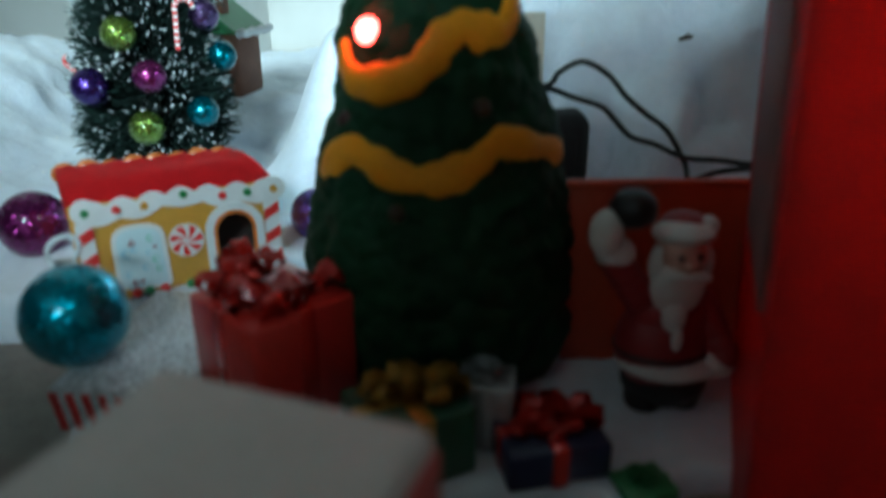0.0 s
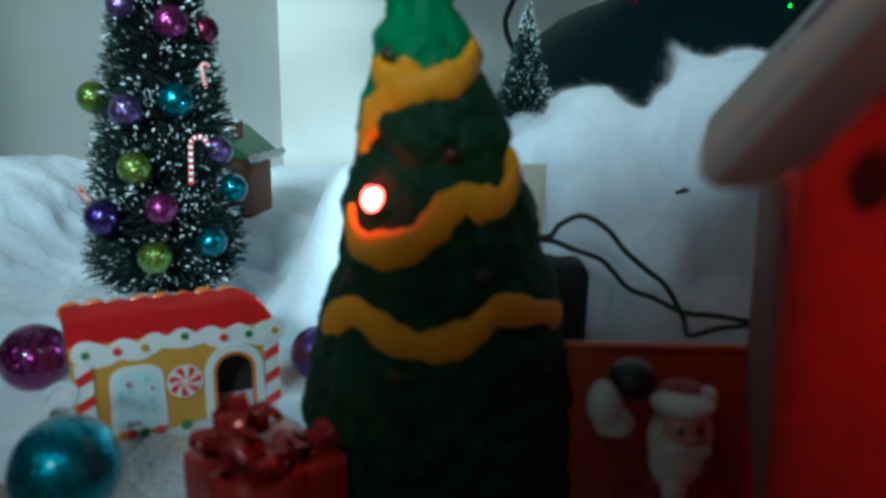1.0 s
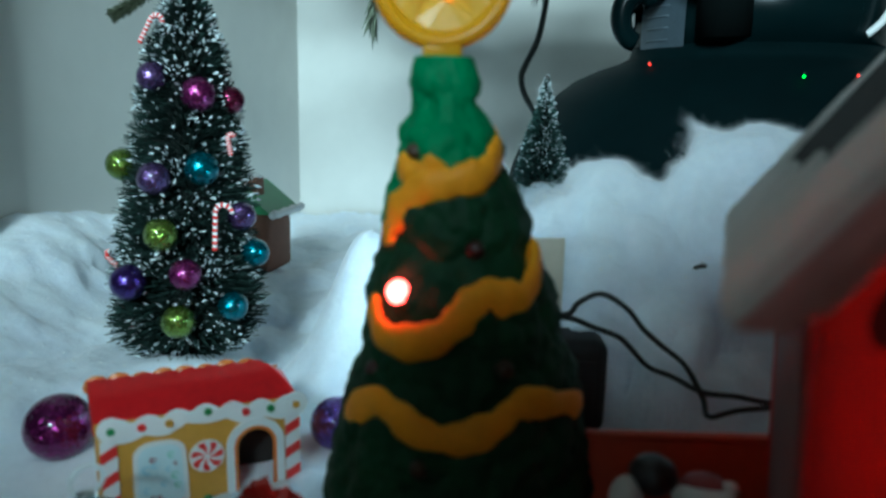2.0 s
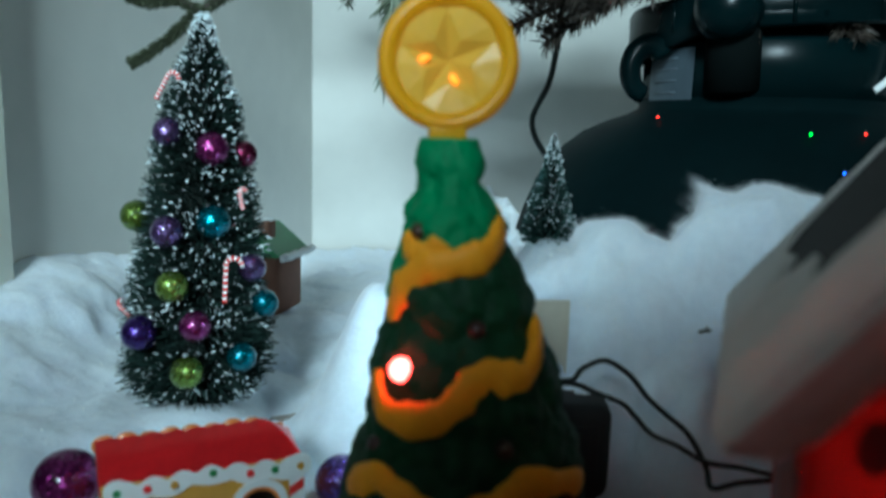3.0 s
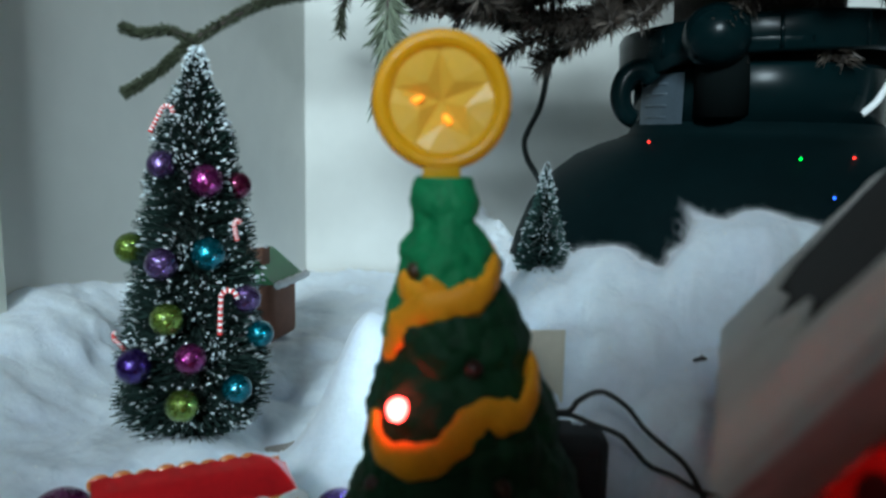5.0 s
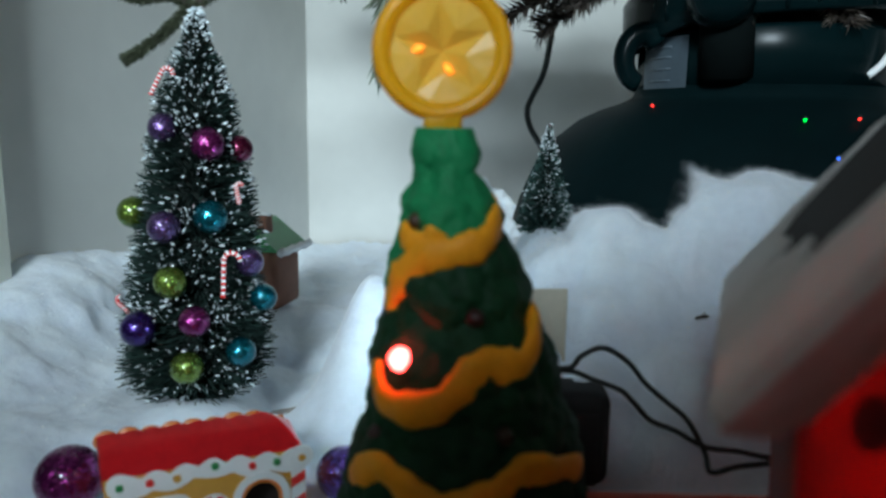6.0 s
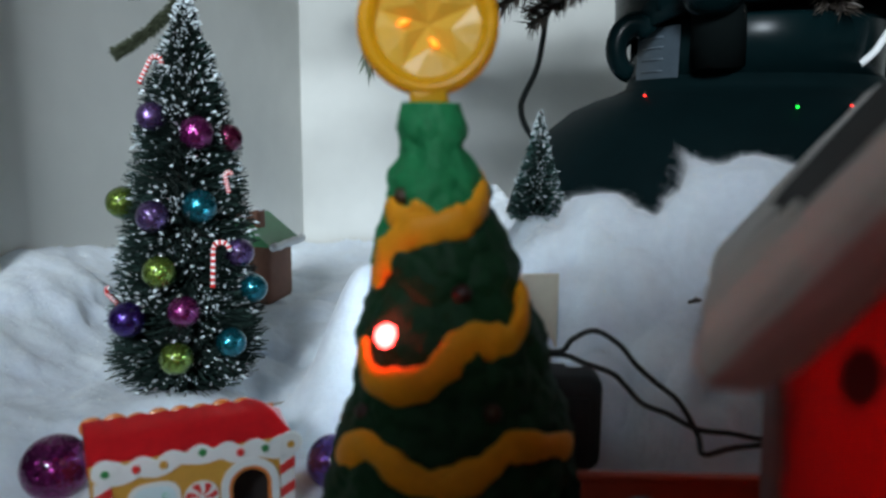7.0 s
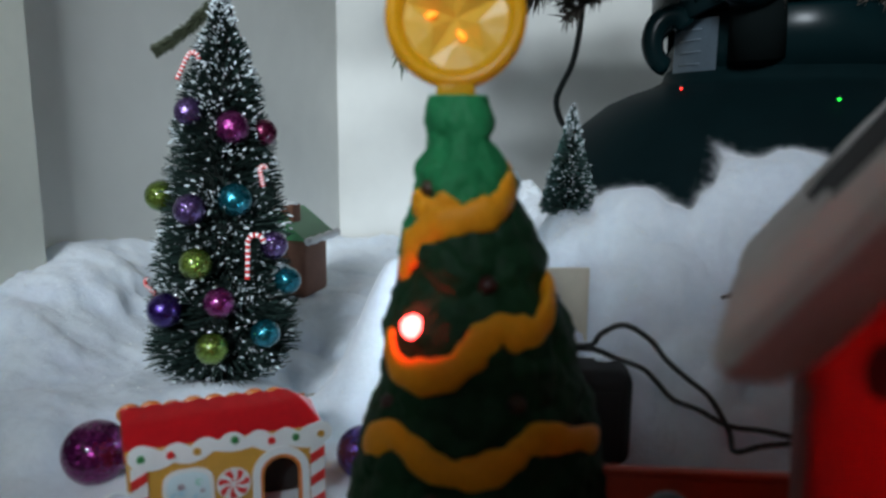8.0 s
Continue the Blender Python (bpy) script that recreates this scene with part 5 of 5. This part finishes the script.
def tree_stand():
    t = thing("tree_stand", (SX, SY, -0.026), "dark green plastic tree stand half buried in snow", "tree stand")
    g = 0.026
    prof = [(0.158, 0.0), (0.160, 0.040 + g), (0.158, 0.070 + g), (0.153, 0.088 + g), (0.145, 0.108 + g), (0.1325, 0.127 + g), (0.1140, 0.1420 + g), (0.0985, 0.1492 + g), (0.0870, 0.1530 + g), (0.0790, 0.1570 + g), (0.0770, 0.163 + g)]
    part("reservoir", lathe(prof, 96), STAND_DOME, t, "domed dark green water reservoir")
    part("collar", lathe([(0.0765, 0.158 + g), (0.0768, 0.194 + g), (0.0750, 0.1965 + g), (0.066, 0.1965 + g)], 96), STAND_GREEN, t, "upright round collar")
    lean = Matrix.Translation((0, 0, 0.206 + g)) @ pose(0, 0, 0, 0, -3, 0) @ Matrix.Translation((0, 0, -0.206 - g))

    def leaned(bm):
        bm.transform(lean)
        return bm

    part("gap", lathe([(0.0730, 0.192 + g), (0.0730, 0.206 + g)], 64), STAND_BLACK, t, "dark gap under the rim")
    rim = part("rim", leaned(lathe([(0.0740, 0.2040 + g), (0.0850, 0.2015 + g), (0.0875, 0.2040 + g), (0.0878, 0.2200 + g), (0.0860, 0.2235 + g), (0.0790, 0.2240 + g), (0.0700, 0.2190 + g)], 96)), STAND_GREEN, t, "wide rolled rim")
    for a in (-106, -75, -40, -150):
        w = Vector((math.cos(radians(a)), math.sin(radians(a)), 0))
        part("rim_rib", leaned(tube([w * 0.0876 + Vector((0, 0, 0.204 + g)), w * 0.0879 + Vector((0, 0, 0.2215 + g))], 0.0012, 8)), STAND_GREEN, rim, "upright moulded rib")
    for k, a in enumerate((-127, -7, 113)):
        w = Vector((math.cos(radians(a)), math.sin(radians(a)), 0))
        c = Vector((0, 0, 0.2090 + g))
        part("bolt", tube([c + w * 0.040, c + w * 0.090], 0.0045, 12), STAND_BLACK, t, "clamping bolt")
        part("knob", ball(0.0185, c + w * 0.094, 24, 16, (1, 1, 0.95)), STAND_GREEN, t, "round dark green knob")
        # lug made wide and black to hold the shadow below the knob
        bm = tube([c + w * 0.074 + Vector((0, 0, -0.042)), c + w * 0.077 + Vector((0, 0, -0.020)), c + w * 0.084 + Vector((0, 0, 0.003))], lambda s: 0.0155 - 0.001 * s, 20)
        part("lug_shade", bm, STAND_BLACK, t, "thick moulded lug, blackened for the shade under the knob")
    # lip of the rim that drops towards the curled clip
    bm, rows = bmesh.new(), []
    for k in range(25):
        q = k / 24
        a = radians(150 + 115 * q)
        low = 0.1740 + 0.0285 * step(q, 0.0, 0.85) + g
        rows.append([bm.verts.new((r * math.cos(a), r * math.sin(a), z)) for r, z in ((0.0868, 0.2140 + g), (0.0880, 0.2060 + g), (0.0868, low + 0.001), (0.0850, low), (0.0830, low + 0.001), (0.0800, 0.2140 + g))])
    for ra, rb in zip(rows, rows[1:]):
        for k in range(6):
            bm.faces.new((ra[k], rb[k], rb[(k + 1) % 6], ra[(k + 1) % 6]))
    bm.faces.new(rows[0])
    bm.faces.new(rows[-1][::-1])
    part("rim_lip", bm, STAND_GREEN, rim, "drooping lip under the rim")
    pts = []
    for k in range(17):
        a = radians(40 + 220 * k / 16)
        pts.append(Vector((-0.0850 + 0.0115 * math.cos(a), -0.030, 0.1790 + g + 0.0150 * math.sin(a))))
    part("clip", tube(pts, lambda s: 0.0078 * (1 - 0.25 * s), 14, up=Vector((0, 1, 0))), STAND_GREEN, t, "curled plastic clip")
    bm = bmesh.new()
    vs = []
    for k in range(7):
        a = radians(186 + 30 * k / 6)
        vs.append([bm.verts.new((0.0775 * math.cos(a), 0.0775 * math.sin(a), z + g)) for z in (0.160, 0.192)])
    for a, b in zip(vs, vs[1:]):
        bm.faces.new((a[0], b[0], b[1], a[1]))
    sticker = part("sticker", bm, STICKER, t, "pale worn sticker")
    for z in (0.166, 0.173, 0.180, 0.186):
        bm = tube([(0.0778 * math.cos(radians(a)), 0.0778 * math.sin(radians(a)), z + g) for a in (192, 197, 202, 207)], 0.0006, 5)
        part("print_bar", bm, STICKER_PRINT, sticker, "pale printed bar")


tree_stand()


def needles(rng, path, length, count, spread, thick=0.0007, droop=0.0):
    verts, faces = [], []
    n = len(path) - 1
    for _ in range(count):
        k = rng.uniform(0, n - 0.001)
        i = int(k)
        p = path[i].lerp(path[i + 1], k - i)
        d = (path[i + 1] - path[i]).normalized()
        s = d.cross(Vector((0, 0, 1)))
        s = s.normalized() if s.length > 1e-3 else Vector((1, 0, 0))
        u = s.cross(d)
        a = rng.uniform(0, 2 * math.pi)
        w = (d * rng.uniform(0.35, 0.95) + (s * math.cos(a) + u * math.sin(a) * spread) * 1.0 - Vector((0, 0, droop))).normalized()
        L = length * rng.uniform(0.65, 1.1)
        e1 = w.cross(Vector((rng.uniform(-1, 1), rng.uniform(-1, 1), rng.uniform(-1, 1)))).normalized() * thick * 0.5
        e2 = w.cross(e1)
        c = len(verts)
        q, m = p + w * L, p + w * L * 0.45
        verts += [p + e1 * 0.6, p - e1 * 0.6, m + e1, m - e1, q, m + e2 * 0.8]
        faces += [(c, c + 1, c + 3, c + 2), (c + 2, c + 3, c + 4), (c + 2, c + 5, c + 4), (c, c + 5, c + 2)]
    return verts, faces


def fir_tree():
    t = thing("fir_tree", (SX, SY, 0.185), "real fir tree with bare lower twigs over the display", "fir tree")
    o = Vector((SX, SY, 0.185))
    rng = random.Random(21)
    trunk = lathe([(0.052, -0.02), (0.050, 0.06), (0.047, 0.2), (0.044, 0.5), (0.038, 0.9), (0.030, 1.3)], 28, wob=lambda a, z, r: r * (1 + 0.10 * noise.noise((math.cos(a) * 3, math.sin(a) * 3, z * 9)) + 0.05 * noise.noise((math.cos(a) * 9, math.sin(a) * 9, z * 30))))
    part("trunk", trunk, BARK, t, "rough brown bark trunk")
    limbs = [
        # twig that hangs over the brush tree, with its fork
        ([(0.210, 0.520, 0.340), (0.110, 0.545, 0.290), (0.008, 0.544, 0.253), (-0.061, 0.532, 0.241), (-0.094, 0.532, 0.233), (-0.135, 0.532, 0.210), (-0.157, 0.532, 0.191), (-0.180, 0.532, 0.176)], 0.0040, 0.0064, 7500, 0.9, NEEDLE),
        ([(-0.135, 0.532, 0.210), (-0.150, 0.531, 0.216), (-0.167, 0.531, 0.214), (-0.179, 0.531, 0.217)], 0.0024, 0.0062, 1600, 0.9, NEEDLE),
        # sprig hanging behind the star
        ([(0.010, 0.440, 0.246), (0.000, 0.430, 0.232), (-0.003, 0.425, 0.212), (-0.004, 0.424, 0.192), (-0.008, 0.424, 0.166)], 0.0015, 0.0165, 300, 0.16, NEEDLE_PALE),
        ([(-0.020, 0.452, 0.240), (-0.028, 0.450, 0.222), (-0.030, 0.450, 0.206)], 0.0012, 0.0085, 240, 0.5, NEEDLE),
        # low dark bough in front of the stand
        ([(0.205, 0.500, 0.262), (0.170, 0.480, 0.246), (0.130, 0.465, 0.226), (0.090, 0.455, 0.216), (0.050, 0.450, 0.218), (0.010, 0.450, 0.228)], 0.0060, 0.0120, 3600, 0.9, NEEDLE_DARK),
        ([(0.215, 0.530, 0.275), (0.150, 0.540, 0.258), (0.080, 0.545, 0.250), (0.010, 0.550, 0.256)], 0.0044, 0.0140, 4200, 0.9, NEEDLE_DARK),
        ([(0.205, 0.500, 0.300), (0.150, 0.470, 0.262), (0.080, 0.435, 0.236), (0.030, 0.425, 0.240)], 0.0044, 0.0130, 4200, 0.9, NEEDLE_DARK),
        ([(0.200, 0.550, 0.300), (0.120, 0.600, 0.285), (0.050, 0.600, 0.282), (-0.010, 0.590, 0.290)], 0.0050, 0.0140, 4200, 0.9, NEEDLE_DARK),
        ([(0.197, 0.470, 0.273), (0.150, 0.480, 0.250), (0.060, 0.440, 0.240), (0.000, 0.430, 0.244)], 0.0050, 0.0130, 3200, 0.9, NEEDLE_DARK),
        ([(0.227, 0.465, 0.288), (0.230, 0.460, 0.262), (0.200, 0.400, 0.262), (0.160, 0.350, 0.275)], 0.0050, 0.0140, 2600, 0.9, NEEDLE_DARK),
        ([(0.205, 0.505, 0.290), (0.160, 0.470, 0.262), (0.110, 0.455, 0.242), (0.060, 0.448, 0.236), (0.000, 0.446, 0.246)], 0.0060, 0.0130, 4200, 0.9, NEEDLE_DARK),
        ([(0.205, 0.520, 0.310), (0.140, 0.500, 0.280), (0.070, 0.490, 0.262), (0.000, 0.480, 0.268)], 0.0056, 0.0140, 4200, 0.9, NEEDLE_DARK),
        ([(0.262, 0.470, 0.300), (0.262, 0.440, 0.274), (0.280, 0.410, 0.264), (0.300, 0.385, 0.264)], 0.0050, 0.0130, 3600, 0.9, NEEDLE_DARK),
        ([(0.215, 0.470, 0.300), (0.205, 0.440, 0.272), (0.225, 0.410, 0.264), (0.255, 0.390, 0.262)], 0.0050, 0.0130, 3600, 0.9, NEEDLE_DARK),
        ([(0.257, 0.470, 0.288), (0.310, 0.470, 0.268), (0.320, 0.400, 0.268), (0.330, 0.320, 0.285)], 0.0050, 0.0140, 2600, 0.9, NEEDLE_DARK),
        ([(0.277, 0.485, 0.298), (0.400, 0.500, 0.280), (0.450, 0.440, 0.285)], 0.0050, 0.0140, 2200, 0.9, NEEDLE_DARK),
        ([(0.187, 0.545, 0.308), (0.140, 0.640, 0.285), (0.040, 0.650, 0.275), (-0.060, 0.660, 0.290)], 0.0050, 0.0140, 2600, 0.9, NEEDLE_DARK),
        ([(0.197, 0.505, 0.338), (0.130, 0.480, 0.318), (0.020, 0.400, 0.310), (-0.080, 0.330, 0.330)], 0.0060, 0.0150, 3600, 0.9, NEEDLE_DARK),
        ([(0.217, 0.485, 0.348), (0.200, 0.420, 0.330), (0.150, 0.290, 0.330), (0.110, 0.180, 0.350)], 0.0060, 0.0150, 3600, 0.9, NEEDLE_DARK),
        ([(0.192, 0.535, 0.368), (0.080, 0.560, 0.350), (-0.070, 0.520, 0.350), (-0.180, 0.480, 0.370)], 0.0060, 0.0150, 3400, 0.9, NEEDLE_DARK),
        ([(0.247, 0.475, 0.368), (0.310, 0.400, 0.350), (0.330, 0.250, 0.350), (0.340, 0.120, 0.370)], 0.0060, 0.0150, 3400, 0.9, NEEDLE_DARK),
    ]
    for pts, r, L, count, spread, m in limbs:
        path = [p - o for p in smooth_path(pts, 8)]
        limb = part("limb", tube(path, lambda s: r * (1 - 0.7 * s), 8), BARK, t, "brown woody bough")
        twigs = [path]
        if r > 0.0045:
            for k in range(14):
                i = rng.randrange(4, len(path) - 1)
                a = rng.uniform(-1.3, 1.3)
                d = (path[i] - path[i - 1]).normalized()
                w = (pose(0, 0, 0, 0, 0, math.degrees(a)).to_3x3() @ d + Vector((0, 0, rng.uniform(-0.10, 0.40)))).normalized()
                tw = [path[i] + w * 0.07 * q / 5 + Vector((0, 0, -0.006 * (q / 5) ** 2)) for q in range(6)]
                part("twig", tube(tw, 0.0016, 5), BARK, limb)
                twigs.append(tw)
        vv, ff = [], []
        for i, tw in enumerate(twigs):
            v, f = needles(rng, tw, L, count if i == 0 else 300, spread, 0.0021 if L > 0.016 else 0.0011 if L > 0.01 else 0.0008)
            ff += [tuple(len(vv) + x for x in q) for q in f]
            vv += v
        data = bpy.data.meshes.new("needles")
        data.from_pydata(vv, [], ff)
        data.materials.append(m)
        ob = tagged(new("needles", data), "short grey green fir needles", kind="stuff")
        ob.parent = t


fir_tree()


def fir_scrap(at):
    """A broken bit of twig with a few dry needles, lying on the snow bank."""
    t = thing("fir_scrap", at, "small dark scrap of fir twig on the cotton snow", "twig")
    rng = random.Random(4)
    path = [Vector((-0.0022 + 0.0011 * k, 0.0004 * math.sin(k), 0.0006 + 0.0002 * k)) for k in range(5)]
    part("stem", tube(path, 0.0007, 6), BARK, t, "brown bit of stem")
    for k in range(9):
        p = path[k % 5]
        w = Vector((rng.uniform(-1, 1), rng.uniform(-1, 0.2), rng.uniform(0.0, 0.7))).normalized()
        part("needle", tube([p, p + w * 0.0013, p + w * 0.0027], lambda s: 0.00045 * (1.1 - s), 5), NEEDLE_DARK, t, "dry dark needle")


fir_scrap((0.1262, 0.3115, snow_z(0.1262, 0.3115)))


def string_bulb(at, r, material, word, where):
    t = thing("string_light", at, "tiny lit %s string light bulb %s" % (word, where), "string light", "string lights")
    part("bulb", ball(r, (0, 0, 0), 10, 8), material, t)
    part("socket", lathe([(r * 0.7, r * 0.7), (r * 0.8, r * 1.0), (r * 0.8, r * 2.4), (r * 0.4, r * 2.6)], 8), CORD, t, "dark green socket")


# glowing beads on the dome imitate string lights reflected in its plastic
for at, r, m, word in (((0.2105, 0.4115, 0.1430), 0.0008, GREEN_GLINT, "green"), ((0.1500, 0.4720, 0.1505), 0.0008, RED_GLINT, "red"), ((0.2385, 0.4115, 0.1440), 0.0008, RED_GLINT, "red"), ((0.2150, 0.3850, 0.1250), 0.0008, BLUE_LED_GLINT, "blue")):
    string_bulb(at, r, m, word, "standing in for a reflection on the tree stand")
string_bulb((-0.0163, 0.351, 0.280), 0.0030, LED_RED_BRIGHT, "red", "on the fir bough")
string_bulb((-0.0490, 0.351, 0.285), 0.0025, BLUE_LED_GLINT, "blue", "on the fir bough")
cable("hanging_cable", [(0.1275, 0.7001, 0.2737), (0.1261, 0.7001, 0.2292), (0.1235, 0.7001, 0.2020), (0.1189, 0.7001, 0.1804), (0.1096, 0.7001, 0.1603), (0.1063, 0.7001, 0.1489), (0.1096, 0.6987, 0.1345), (0.1189, 0.6958, 0.1187), (0.1304, 0.6858, 0.0943), (0.1418, 0.6714, 0.0656)], 0.0027, CORD, "dark green light cord hanging from the fir")
cable("white_cord", [(0.2665, 0.4560, 0.1684), (0.2733, 0.4560, 0.1744), (0.2785, 0.4565, 0.1821), (0.2990, 0.4600, 0.2150)], 0.0022, TIN_WHITE, "white cord leading up past the tree stand")


def string_light_behind_tree(at):
    t = thing("string_light", at, "small white string light tucked in the cotton", "string light", "string lights")
    part("bulb", ball(0.0026, (0, 0, 0), 12, 8), LED_WHITE, t)
    part("socket", lathe([(0.0018, -0.0085), (0.0020, -0.0078), (0.0020, -0.0030), (0.0012, -0.0022)], 10), CORD, t, "dark green socket")


string_light_behind_tree((0.0095, 0.332, 0.053))


def snow_glints():
    """Tiny plastic flakes strewn in the cotton."""
    rng = random.Random(8)
    verts, faces = [], []
    for _ in range(900):
        x, y = (rng.uniform(-0.30, 0.03), rng.uniform(0.26, 0.60)) if rng.random() < 0.7 else (rng.uniform(0.05, 0.24), rng.uniform(0.28, 0.40))
        q = Vector((x, y, snow_z(x, y) + 0.0006))
        a = Vector((rng.uniform(-1, 1), rng.uniform(-1, 1), rng.uniform(-1, 1))).normalized() * rng.uniform(0.00025, 0.0006)
        b = a.cross(Vector((rng.uniform(-1, 1), rng.uniform(-1, 1), rng.uniform(-1, 1)))).normalized() * a.length
        k = len(verts)
        verts += [q - a, q + b, q + a, q - b]
        faces.append((k, k + 1, k + 2, k + 3))
    data = bpy.data.meshes.new("snow_glitter")
    data.from_pydata(verts, [], faces)
    data.materials.append(TIN_WHITE)
    tagged(new("snow_glitter", data), "tiny glinting flakes in the cotton snow", "glitter", kind="stuff")


snow_glints()
